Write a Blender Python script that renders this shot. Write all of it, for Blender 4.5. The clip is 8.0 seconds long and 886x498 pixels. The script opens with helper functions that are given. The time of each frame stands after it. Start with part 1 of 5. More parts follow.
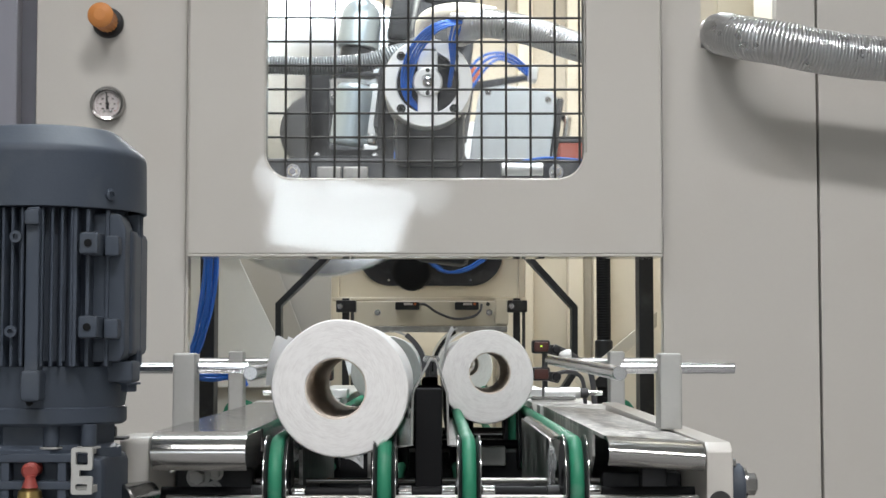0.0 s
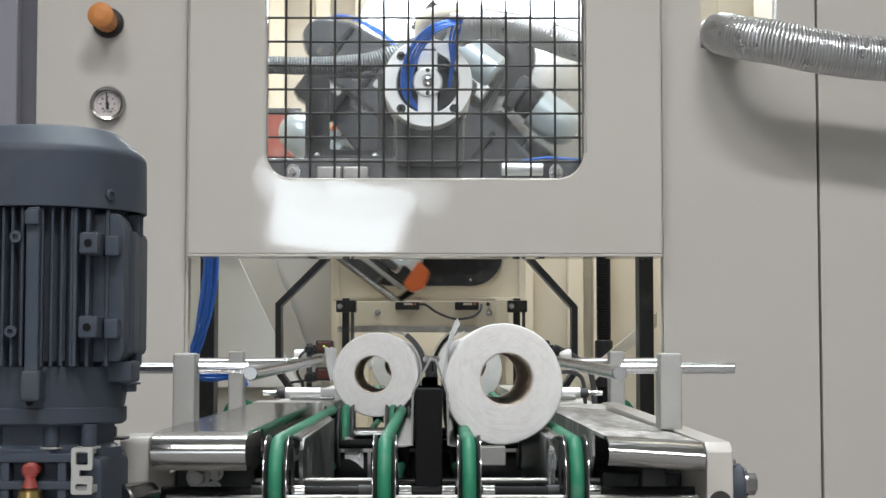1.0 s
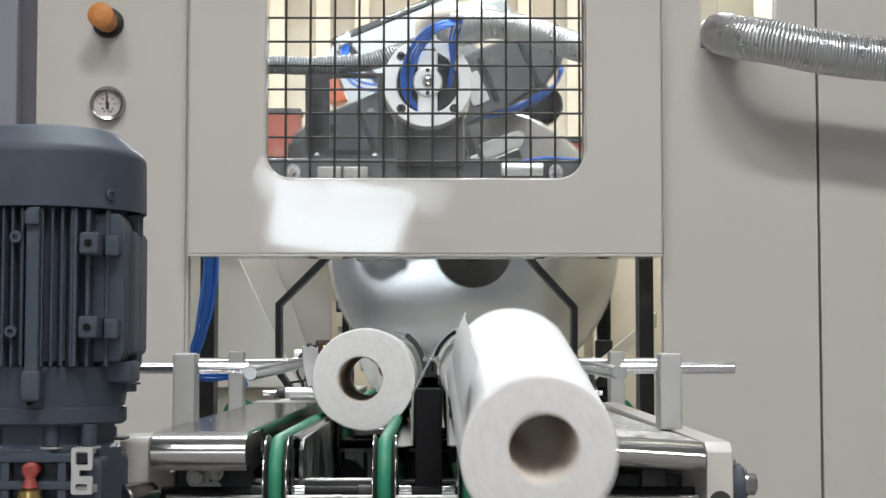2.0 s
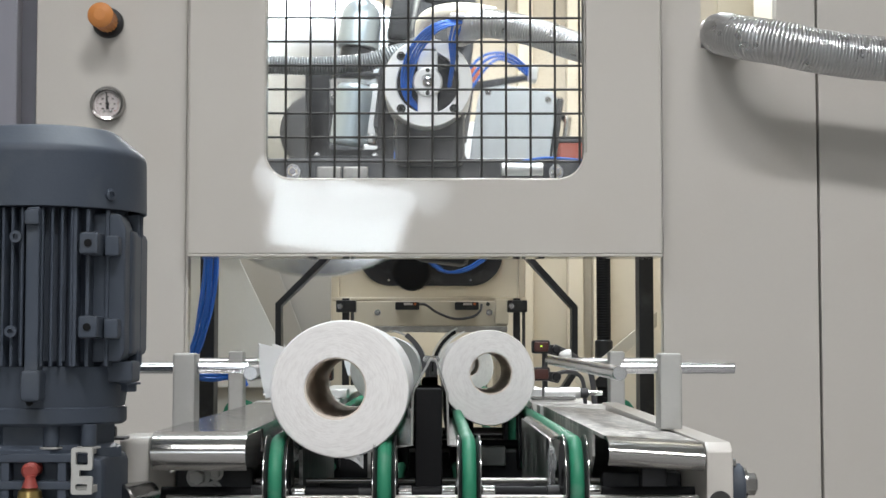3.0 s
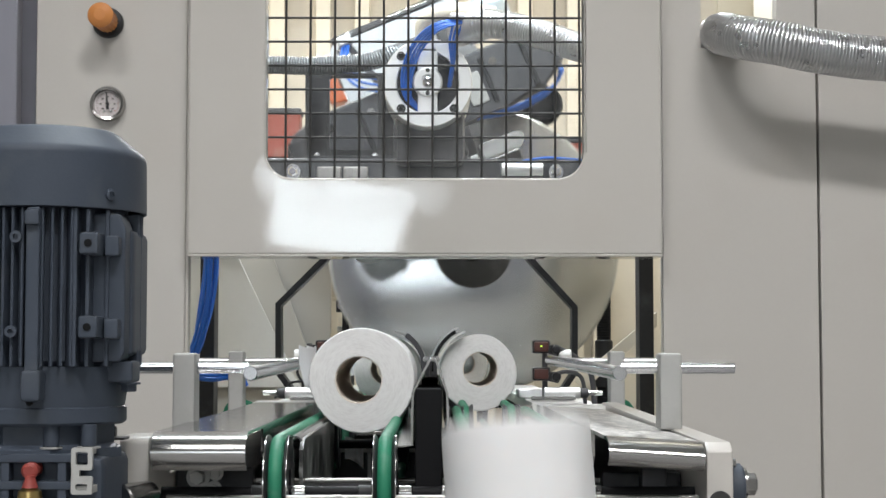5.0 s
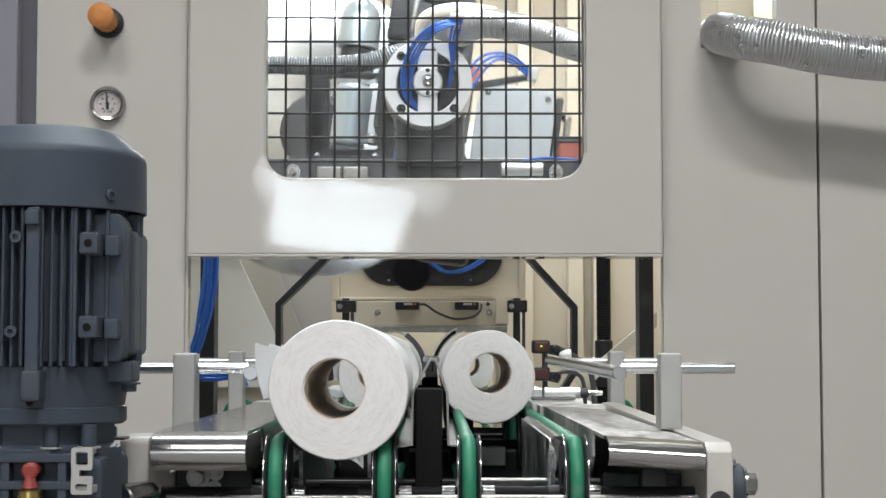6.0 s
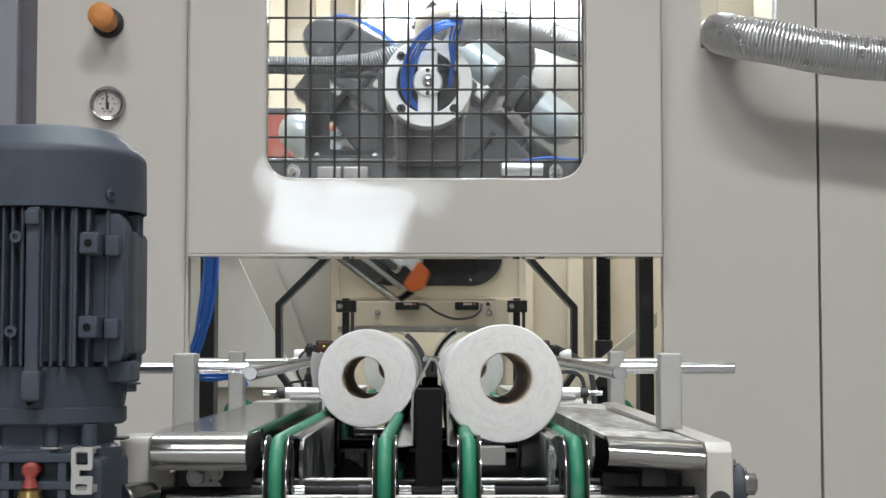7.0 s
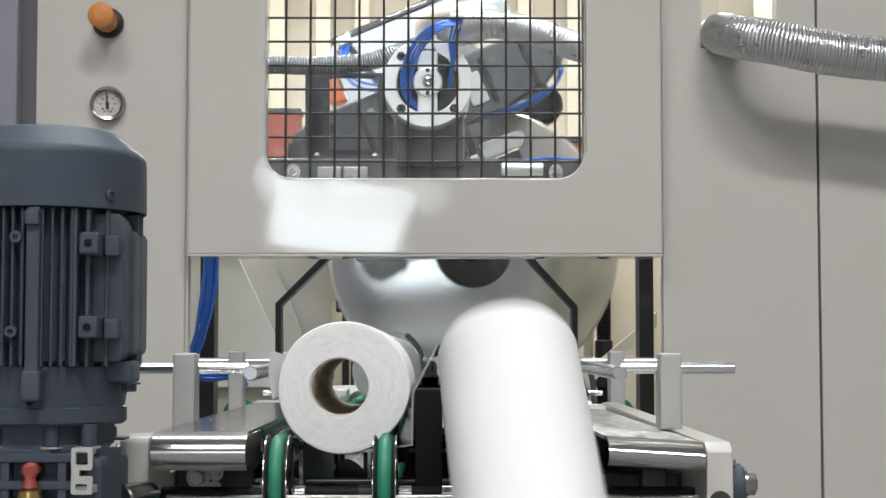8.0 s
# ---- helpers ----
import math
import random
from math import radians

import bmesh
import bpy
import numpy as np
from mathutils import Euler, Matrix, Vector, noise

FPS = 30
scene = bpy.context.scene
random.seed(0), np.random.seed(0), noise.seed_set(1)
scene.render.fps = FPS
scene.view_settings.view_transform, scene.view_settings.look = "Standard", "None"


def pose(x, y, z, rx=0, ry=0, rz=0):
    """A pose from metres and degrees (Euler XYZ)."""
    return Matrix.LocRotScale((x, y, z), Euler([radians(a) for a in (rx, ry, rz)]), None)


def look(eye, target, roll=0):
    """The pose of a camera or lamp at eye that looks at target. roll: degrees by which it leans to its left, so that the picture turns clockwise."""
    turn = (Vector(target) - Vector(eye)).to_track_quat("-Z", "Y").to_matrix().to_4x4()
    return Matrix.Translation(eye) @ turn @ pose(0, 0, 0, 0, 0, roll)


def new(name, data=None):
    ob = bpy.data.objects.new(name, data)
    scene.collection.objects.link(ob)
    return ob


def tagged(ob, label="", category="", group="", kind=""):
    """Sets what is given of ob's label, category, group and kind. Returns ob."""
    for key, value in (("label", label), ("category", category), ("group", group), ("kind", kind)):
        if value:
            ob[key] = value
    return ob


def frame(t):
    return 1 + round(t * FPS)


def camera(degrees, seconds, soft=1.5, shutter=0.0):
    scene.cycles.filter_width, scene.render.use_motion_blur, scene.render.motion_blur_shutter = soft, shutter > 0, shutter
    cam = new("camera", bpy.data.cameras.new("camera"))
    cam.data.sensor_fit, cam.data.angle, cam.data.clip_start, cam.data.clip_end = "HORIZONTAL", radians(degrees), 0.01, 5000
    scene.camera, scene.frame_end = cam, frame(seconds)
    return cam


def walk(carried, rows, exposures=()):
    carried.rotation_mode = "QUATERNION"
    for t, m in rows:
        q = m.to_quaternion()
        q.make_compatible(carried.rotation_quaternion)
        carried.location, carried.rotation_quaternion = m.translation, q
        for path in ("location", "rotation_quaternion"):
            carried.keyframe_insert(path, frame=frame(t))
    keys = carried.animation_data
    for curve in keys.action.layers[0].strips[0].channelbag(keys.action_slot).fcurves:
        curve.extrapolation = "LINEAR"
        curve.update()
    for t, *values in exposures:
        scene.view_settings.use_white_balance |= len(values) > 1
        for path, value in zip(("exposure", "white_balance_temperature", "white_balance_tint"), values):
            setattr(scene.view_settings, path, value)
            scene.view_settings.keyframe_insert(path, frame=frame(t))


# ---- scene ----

cam = camera(30.46, 8.0, 1.5, 0.5)
EYE = (0.0, 0.0, 0.978)
STAND = look(EYE, (0.00625, 1.0, 0.978 + 0.0632))
walk(cam, [(0, STAND), (8, STAND)])

# ---- light ----
scene.view_settings.exposure = 0.0
world = bpy.data.worlds.new("hall_air")
scene.world = world
world.use_nodes = True
world.node_tree.nodes["Background"].inputs[0].default_value = (0.95, 0.97, 1.0, 1)
world.node_tree.nodes["Background"].inputs[1].default_value = 0.25


def area_lamp(name, eye, target, sx, sy, watts, colour=(1, 0.995, 0.985), roll=0):
    data = bpy.data.lights.new(name, "AREA")
    data.shape, data.size, data.size_y, data.energy, data.color = "RECTANGLE", sx, sy, watts, colour
    ob = new(name, data)
    ob.matrix_world = look(eye, target, roll)
    return ob


CEIL = 5.0
LAMPS = [(-1.3, -1.3, 80), (0.95, -1.4, 132), (-1.0, -3.2, 25), (1.6, -3.2, 25), (-0.1, 3.2, 120)]
for lx, ly, watts in LAMPS:
    area_lamp("hall_light", (lx, ly, CEIL - 0.16), (lx, ly + 0.001, 0), 1.5, 0.35, watts, (0.86, 0.95, 1.0) if ly > 2 else (0.995, 0.993, 1.0))
# Two assumed, unseen lamps added to brighten the housing's inside.
area_lamp("housing_fill_light", (0.0, 2.42, 1.98), (0.0, 3.7, 0.9), 1.0, 0.06, 10.5, (0.85, 0.95, 1.0))
area_lamp("housing_fill_light", (0.0, 4.42, 2.22), (0.0, 2.3, 1.3), 1.0, 0.06, 30, (0.97, 0.98, 1.0))
# Window inferred from the guard's highlight; second dim lamp added to extend it.
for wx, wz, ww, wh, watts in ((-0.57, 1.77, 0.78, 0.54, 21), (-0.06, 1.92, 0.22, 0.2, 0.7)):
    area_lamp("window_highlight_light", (wx, -4.9, wz), (wx * 0.5, 2.25, 1.2), ww, wh, watts, (0.85, 0.94, 1), -11)


# ---- materials ----
def nodes_of(name):
    m = bpy.data.materials.new(name)
    m.use_nodes = True
    t = m.node_tree
    return m, t, t.nodes["Principled BSDF"]


def surface(name, colour, rough=0.5, metal=0.0, vary=0.12, scale=8.0, fine=160.0, bump=0.05, rough_vary=0.1,
            stretch=(1, 1, 1), per_object=0.0, coat=0.0, spec=0.5, dirt=None, dirt_amount=0.0):
    m, t, b = nodes_of(name)
    n, l = t.nodes, t.links
    co = n.new("ShaderNodeTexCoord")
    mp = n.new("ShaderNodeMapping")
    mp.inputs["Scale"].default_value = stretch
    l.new(co.outputs["Object"], mp.inputs[0])
    big = n.new("ShaderNodeTexNoise")
    big.inputs["Scale"].default_value, big.inputs["Detail"].default_value = scale, 5
    small = n.new("ShaderNodeTexNoise")
    small.inputs["Scale"].default_value, small.inputs["Detail"].default_value = fine, 3
    for q in (big, small):
        l.new(mp.outputs[0], q.inputs["Vector"])
    mix = n.new("ShaderNodeMix")
    mix.data_type = "RGBA"
    lo = [c * (1 - vary) for c in colour]
    hi = [min(1, c * (1 + vary)) for c in colour]
    mix.inputs[6].default_value, mix.inputs[7].default_value = (*lo, 1), (*hi, 1)
    avg = n.new("ShaderNodeMath")
    avg.operation = "MULTIPLY_ADD"
    avg.inputs[1].default_value, avg.inputs[2].default_value = 0.4, 0.0
    l.new(small.outputs[0], avg.inputs[0])
    add = n.new("ShaderNodeMath")
    add.operation = "MULTIPLY_ADD"
    add.inputs[1].default_value = 0.6
    l.new(big.outputs[0], add.inputs[0])
    l.new(avg.outputs[0], add.inputs[2])
    out = add.outputs[0]
    if per_object:
        info = n.new("ShaderNodeObjectInfo")
        a2 = n.new("ShaderNodeMath")
        a2.operation = "MULTIPLY_ADD"
        a2.inputs[1].default_value = per_object
        l.new(info.outputs["Random"], a2.inputs[0])
        l.new(out, a2.inputs[2])
        out = a2.outputs[0]
    l.new(out, mix.inputs[0])
    col = mix.outputs[2]
    if dirt:
        dn = n.new("ShaderNodeTexNoise")
        dn.inputs["Scale"].default_value, dn.inputs["Detail"].default_value = scale * 2.3, 8
        l.new(co.outputs["Object"], dn.inputs["Vector"])
        ramp = n.new("ShaderNodeMapRange")
        ramp.inputs[1].default_value, ramp.inputs[2].default_value = 0.52, 0.72
        ramp.inputs[4].default_value = dirt_amount
        l.new(dn.outputs[0], ramp.inputs[0])
        dm = n.new("ShaderNodeMix")
        dm.data_type = "RGBA"
        dm.inputs[7].default_value = (*dirt, 1)
        l.new(ramp.outputs[0], dm.inputs[0])
        l.new(col, dm.inputs[6])
        col = dm.outputs[2]
    l.new(col, b.inputs["Base Color"])
    rr = n.new("ShaderNodeMapRange")
    rr.inputs[3].default_value, rr.inputs[4].default_value = max(0.02, rough - rough_vary), min(1, rough + rough_vary)
    l.new(big.outputs[0], rr.inputs[0])
    l.new(rr.outputs[0], b.inputs["Roughness"])
    b.inputs["Metallic"].default_value = metal
    b.inputs["Specular IOR Level"].default_value = spec
    b.inputs["Coat Weight"].default_value = coat
    if bump:
        bp = n.new("ShaderNodeBump")
        bp.inputs["Strength"].default_value, bp.inputs["Distance"].default_value = bump, 0.002
        l.new(small.outputs[0], bp.inputs["Height"])
        l.new(bp.outputs[0], b.inputs["Normal"])
    return m


M = {}
M["beige"] = surface("beige_enamel", (0.54, 0.517, 0.482), 0.3, 0, 0.04, 3, 240, 0.05, 0.06, dirt=(0.45, 0.38, 0.3), dirt_amount=0.12)
M["panel"] = surface("glossy_beige_enamel", (0.56, 0.537, 0.50), 0.024, 0, 0.03, 3, 190, 0.018, 0.004, dirt=(0.48, 0.42, 0.35), dirt_amount=0.1)


def finger_marks(m, spots):
    """Greasy half-rings left by fingers: duller spots on a glossy coat."""
    t = m.node_tree
    n, l = t.nodes, t.links
    b = n["Principled BSDF"]
    co = n.new("ShaderNodeTexCoord")
    patchy = n.new("ShaderNodeTexNoise")
    patchy.inputs["Scale"].default_value, patchy.inputs["Detail"].default_value = 75, 5
    l.new(co.outputs["Object"], patchy.inputs["Vector"])
    total = None
    for x, z, r in spots:
        away, ring, near = n.new("ShaderNodeVectorMath"), n.new("ShaderNodeMath"), n.new("ShaderNodeMapRange")
        away.operation, ring.operation = "DISTANCE", "SUBTRACT"
        away.inputs[1].default_value = (x, -0.014, z)
        l.new(co.outputs["Object"], away.inputs[0])
        ring.inputs[1].default_value = r
        l.new(away.outputs["Value"], ring.inputs[0])
        size = n.new("ShaderNodeMath")
        size.operation = "ABSOLUTE"
        l.new(ring.outputs[0], size.inputs[0])
        near.inputs[1].default_value, near.inputs[2].default_value = r * 0.75, r * 0.1
        l.new(size.outputs[0], near.inputs[0])
        both = n.new("ShaderNodeMath")
        both.operation = "MULTIPLY"
        l.new(near.outputs[0], both.inputs[0])
        l.new(patchy.outputs[0], both.inputs[1])
        if total:
            top = n.new("ShaderNodeMath")
            top.operation = "MAXIMUM"
            l.new(total, top.inputs[0])
            l.new(both.outputs[0], top.inputs[1])
            total = top.outputs[0]
        else:
            total = both.outputs[0]
    old = b.inputs["Roughness"].links[0].from_socket
    mix = n.new("ShaderNodeMath")
    mix.operation = "MULTIPLY_ADD"
    mix.inputs[1].default_value = 0.16
    l.new(total, mix.inputs[0])
    l.new(old, mix.inputs[2])
    l.new(mix.outputs[0], b.inputs["Roughness"])


finger_marks(M["panel"], [(-0.155, 0.082, 0.016), (-0.152, 0.064, 0.008), (-0.134, 0.057, 0.008), (-0.117, 0.065, 0.011), (-0.092, 0.063, 0.012), (-0.07, 0.064, 0.013), (-0.045, 0.068, 0.012), (0.009, 0.066, 0.01)])
M["cream"] = surface("cream_enamel", (0.63, 0.575, 0.47), 0.4, 0, 0.06, 4, 200, 0.04, 0.08, dirt=(0.4, 0.34, 0.26), dirt_amount=0.2)
M["white_paint"] = surface("white_enamel", (0.72, 0.72, 0.7), 0.4, 0, 0.06, 5, 200, 0.04, 0.08, dirt=(0.5, 0.48, 0.45), dirt_amount=0.2)
M["grey_paint"] = surface("lavender_grey_enamel", (0.235, 0.235, 0.275), 0.45, 0, 0.05, 4, 260, 0.06)
M["motor"] = surface("blue_grey_cast_paint", (0.050, 0.062, 0.084), 0.52, 0, 0.1, 14, 420, 0.05, 0.1, dirt=(0.10, 0.11, 0.12), dirt_amount=0.3, spec=0.3)
M["steel"] = surface("brushed_steel", (0.37, 0.365, 0.36), 0.17, 1, 0.1, 12, 90, 0.03, 0.06, (1, 0.06, 1), dirt=(0.35, 0.33, 0.3), dirt_amount=0.25)
M["dull_steel"] = surface("dusty_steel", (0.36, 0.35, 0.335), 0.38, 0.9, 0.3, 22, 120, 0.1, 0.15, (1, 0.35, 1), dirt=(0.6, 0.58, 0.55), dirt_amount=0.6)
M["chrome"] = surface("polished_rod", (0.75, 0.75, 0.75), 0.14, 1, 0.05, 20, 200, 0.02, 0.06)
M["aluminium"] = surface("cast_aluminium", (0.77, 0.775, 0.78), 0.38, 0.85, 0.07, 15, 260, 0.06, 0.1)
M["silver"] = surface("silver_motor_paint", (0.47, 0.535, 0.58), 0.34, 0.6, 0.1, 15, 200, 0.04, 0.08)
M["cover_grey"] = surface("pale_blue_grey_sheet", (0.61, 0.65, 0.70), 0.35, 0, 0.05, 6, 200, 0.04, 0.08, dirt=(0.45, 0.46, 0.48), dirt_amount=0.2)
M["hose"] = surface("silver_foil_hose", (0.58, 0.585, 0.6), 0.3, 1, 0.16, 34, 220, 0.25, 0.12)
M["conduit"] = surface("grey_conduit", (0.2, 0.21, 0.22), 0.35, 0.6, 0.1, 30, 300, 0.05, 0.1)
M["black"] = surface("black_paint", (0.018, 0.018, 0.02), 0.42, 0, 0.25, 12, 200, 0.08, 0.12, spec=0.3, dirt=(0.1, 0.1, 0.1), dirt_amount=0.25)
M["charcoal"] = surface("charcoal_casting", (0.05, 0.05, 0.055), 0.5, 0, 0.2, 12, 200, 0.1, 0.12, dirt=(0.13, 0.13, 0.13), dirt_amount=0.3)
M["rubber"] = surface("black_rubber", (0.009, 0.009, 0.010), 0.55, 0, 0.2, 20, 300, 0.1, spec=0.12)
M["belt"] = surface("green_urethane", (0.02, 0.205, 0.112), 0.52, 0, 0.12, 25, 200, 0.05, 0.1, dirt=(0.2, 0.3, 0.25), dirt_amount=0.3)
M["paper"] = surface("tissue_paper", (0.76, 0.76, 0.76), 0.95, 0, 0.045, 45, 800, 0.08, 0.04, spec=0.1)
M["paper"].node_tree.nodes["Principled BSDF"].inputs["Subsurface Weight"].default_value = 0.3
M["paper"].node_tree.nodes["Principled BSDF"].inputs["Subsurface Radius"].default_value = (1.0, 0.85, 0.75)
M["paper"].node_tree.nodes["Principled BSDF"].inputs["Subsurface Scale"].default_value = 0.008


def cut_paper():
    """The sawn end of a roll: fine layers wound round the core."""
    m, t, b = nodes_of("cut_tissue_layers")
    n, l = t.nodes, t.links
    co, sep, flat = n.new("ShaderNodeTexCoord"), n.new("ShaderNodeSeparateXYZ"), n.new("ShaderNodeCombineXYZ")
    l.new(co.outputs["Object"], sep.inputs[0])
    l.new(sep.outputs[0], flat.inputs[0])
    l.new(sep.outputs[2], flat.inputs[2])
    size, way = n.new("ShaderNodeVectorMath"), n.new("ShaderNodeVectorMath")
    size.operation, way.operation = "LENGTH", "NORMALIZE"
    l.new(flat.outputs[0], size.inputs[0])
    l.new(flat.outputs[0], way.inputs[0])
    parts = n.new("ShaderNodeSeparateXYZ")
    l.new(way.outputs[0], parts.inputs[0])
    info = n.new("ShaderNodeObjectInfo")
    last = None
    heights = []
    for rings, turns, detail in ((900, 7, 3), (260, 3.5, 4)):
        v = n.new("ShaderNodeCombineXYZ")
        for src, k, f in ((parts.outputs[0], 0, turns), (size.outputs["Value"], 1, rings), (parts.outputs[2], 2, turns)):
            q = n.new("ShaderNodeMath")
            q.operation = "MULTIPLY"
            q.inputs[1].default_value = f
            l.new(src, q.inputs[0])
            l.new(q.outputs[0], v.inputs[k])
        shift = n.new("ShaderNodeVectorMath")
        shift.operation = "MULTIPLY_ADD"
        shift.inputs[1].default_value = (31, 31, 31)
        l.new(info.outputs["Random"], shift.inputs[0])
        l.new(v.outputs[0], shift.inputs[2])
        noise_node = n.new("ShaderNodeTexNoise")
        noise_node.inputs["Scale"].default_value, noise_node.inputs["Detail"].default_value = 1.0, detail
        l.new(shift.outputs[0], noise_node.inputs["Vector"])
        heights.append(noise_node.outputs[0])
    both = n.new("ShaderNodeMath")
    l.new(heights[0], both.inputs[0])
    l.new(heights[1], both.inputs[1])
    tone = n.new("ShaderNodeMapRange")
    tone.inputs[1].default_value, tone.inputs[2].default_value = 0.62, 1.12
    l.new(both.outputs[0], tone.inputs[0])
    mix = n.new("ShaderNodeMix")
    mix.data_type = "RGBA"
    mix.inputs[6].default_value, mix.inputs[7].default_value = (0.70, 0.685, 0.68, 1), (0.80, 0.79, 0.785, 1)
    l.new(tone.outputs[0], mix.inputs[0])
    l.new(mix.outputs[2], b.inputs["Base Color"])
    bp = n.new("ShaderNodeBump")
    bp.inputs["Strength"].default_value, bp.inputs["Distance"].default_value = 0.3, 0.0006
    l.new(both.outputs[0], bp.inputs["Height"])
    l.new(bp.outputs[0], b.inputs["Normal"])
    b.inputs["Roughness"].default_value = 0.95
    b.inputs["Specular IOR Level"].default_value = 0.1
    return m


M["paper_end"] = cut_paper()


def scuffed(name, dark, pale, stretch, lo, hi, rough=0.35):
    """Sheet steel with rubbed paper dust and scrapes."""
    m, t, b = nodes_of(name)
    n, l = t.nodes, t.links
    co, mp = n.new("ShaderNodeTexCoord"), n.new("ShaderNodeMapping")
    mp.inputs["Scale"].default_value = stretch
    l.new(co.outputs["Object"], mp.inputs[0])
    patch = n.new("ShaderNodeTexNoise")
    patch.inputs["Scale"].default_value, patch.inputs["Detail"].default_value, patch.inputs["Roughness"].default_value = 14, 9, 0.68
    l.new(mp.outputs[0], patch.inputs["Vector"])
    grip = n.new("ShaderNodeMapRange")
    grip.inputs[1].default_value, grip.inputs[2].default_value = lo, hi
    l.new(patch.outputs[0], grip.inputs[0])
    mix = n.new("ShaderNodeMix")
    mix.data_type = "RGBA"
    mix.inputs[6].default_value, mix.inputs[7].default_value = (*dark, 1), (*pale, 1)
    l.new(grip.outputs[0], mix.inputs[0])
    l.new(mix.outputs[2], b.inputs["Base Color"])
    for socket, a, z in (("Metallic", 0.95, 0.1), ("Roughness", rough, 0.85)):
        r = n.new("ShaderNodeMapRange")
        r.inputs[3].default_value, r.inputs[4].default_value = a, z
        l.new(grip.outputs[0], r.inputs[0])
        l.new(r.outputs[0], b.inputs[socket])
    return m


M["scuffed_top"] = scuffed("scuffed_cover_steel", (0.27, 0.26, 0.25), (0.66, 0.64, 0.61), (6.5, 2.4, 1), 0.40, 0.60)
M["scuffed_side"] = scuffed("scraped_dark_steel", (0.10, 0.10, 0.10), (0.62, 0.62, 0.60), (1, 9, 1.6), 0.50, 0.66, 0.3)
M["nose"] = surface("rolled_sheet_steel", (0.42, 0.415, 0.41), 0.19, 1, 0.12, 14, 220, 0.02, 0.06, (0.12, 1, 1))
M["rod_steel"] = surface("dull_zinc_rod", (0.62, 0.63, 0.65), 0.2, 1, 0.14, 30, 160, 0.03, 0.1, dirt=(0.5, 0.5, 0.5), dirt_amount=0.2)
M["card"] = surface("cardboard_core", (0.74, 0.67, 0.60), 0.85, 0, 0.08, 20, 250, 0.1, 0.05, spec=0.2)
M["blade"] = surface("saw_blade_steel", (0.56, 0.57, 0.575), 0.15, 1, 0.06, 6, 60, 0.0, 0.04)
blade_nodes = M["blade"].node_tree
turned = blade_nodes.nodes.new("ShaderNodeTangent")
turned.direction_type, turned.axis = "RADIAL", "Y"
blade_nodes.links.new(turned.outputs[0], blade_nodes.nodes["Principled BSDF"].inputs["Tangent"])
blade_nodes.nodes["Principled BSDF"].inputs["Anisotropic"].default_value = 0.75
M["orange"] = surface("orange_plastic", (0.60, 0.235, 0.065), 0.45, 0, 0.06, 10, 200, 0.04)
M["orange_tip"] = surface("orange_red_paint", (0.6, 0.13, 0.03), 0.4, 0, 0.1, 10, 200, 0.05)
M["red"] = surface("faded_red_paint", (0.38, 0.085, 0.055), 0.55, 0, 0.12, 12, 200, 0.06, dirt=(0.4, 0.3, 0.25), dirt_amount=0.4)
M["red_plug"] = surface("dull_red_plastic", (0.28, 0.05, 0.04), 0.5, 0, 0.15, 30, 200, 0.05)
M["blue"] = surface("blue_air_tube", (0.02, 0.13, 0.55), 0.35, 0, 0.1, 20, 200, 0.02)
M["brass"] = surface("brass", (0.55, 0.4, 0.16), 0.35, 1, 0.15, 30, 200, 0.05)
M["dial"] = surface("dial_face", (0.55, 0.5, 0.485), 0.5, 0, 0.04, 30, 200, 0)
M["ink"] = surface("dial_ink", (0.03, 0.03, 0.03), 0.6, 0, 0.1, 30, 200, 0)
M["ink_red"] = surface("dial_red_ink", (0.4, 0.04, 0.03), 0.6, 0, 0.1, 30, 200, 0)
M["concrete"] = surface("hall_concrete", (0.3, 0.29, 0.28), 0.6, 0, 0.15, 1.5, 40, 0.1)
M["hall"] = surface("hall_wall_paint", (0.6, 0.6, 0.58), 0.7, 0, 0.06, 1.5, 60, 0.05)
M["zinc"] = surface("zinc_grey_cast", (0.43, 0.43, 0.415), 0.45, 0.15, 0.08, 14, 220, 0.08, 0.1, dirt=(0.3, 0.29, 0.27), dirt_amount=0.3)
M["grille"] = surface("dark_wire", (0.05, 0.05, 0.05), 0.45, 0.4, 0.15, 20, 200, 0.04)


def glowing(name, colour, power):
    m, t, b = nodes_of(name)
    b.inputs["Base Color"].default_value = (*colour, 1)
    b.inputs["Emission Color"].default_value = (*colour, 1)
    b.inputs["Emission Strength"].default_value = power
    return m


M["tube_glow"] = glowing("lamp_diffuser", (1, 0.98, 0.95), 6)
M["led"] = glowing("green_led", (0.6, 1.0, 0.08), 0.9)


def glass():
    m, t, b = nodes_of("clear_glass")
    b.inputs["Transmission Weight"].default_value = 1
    b.inputs["Roughness"].default_value = 0.03
    b.inputs["IOR"].default_value = 1.3
    return m


M["glass"] = glass()


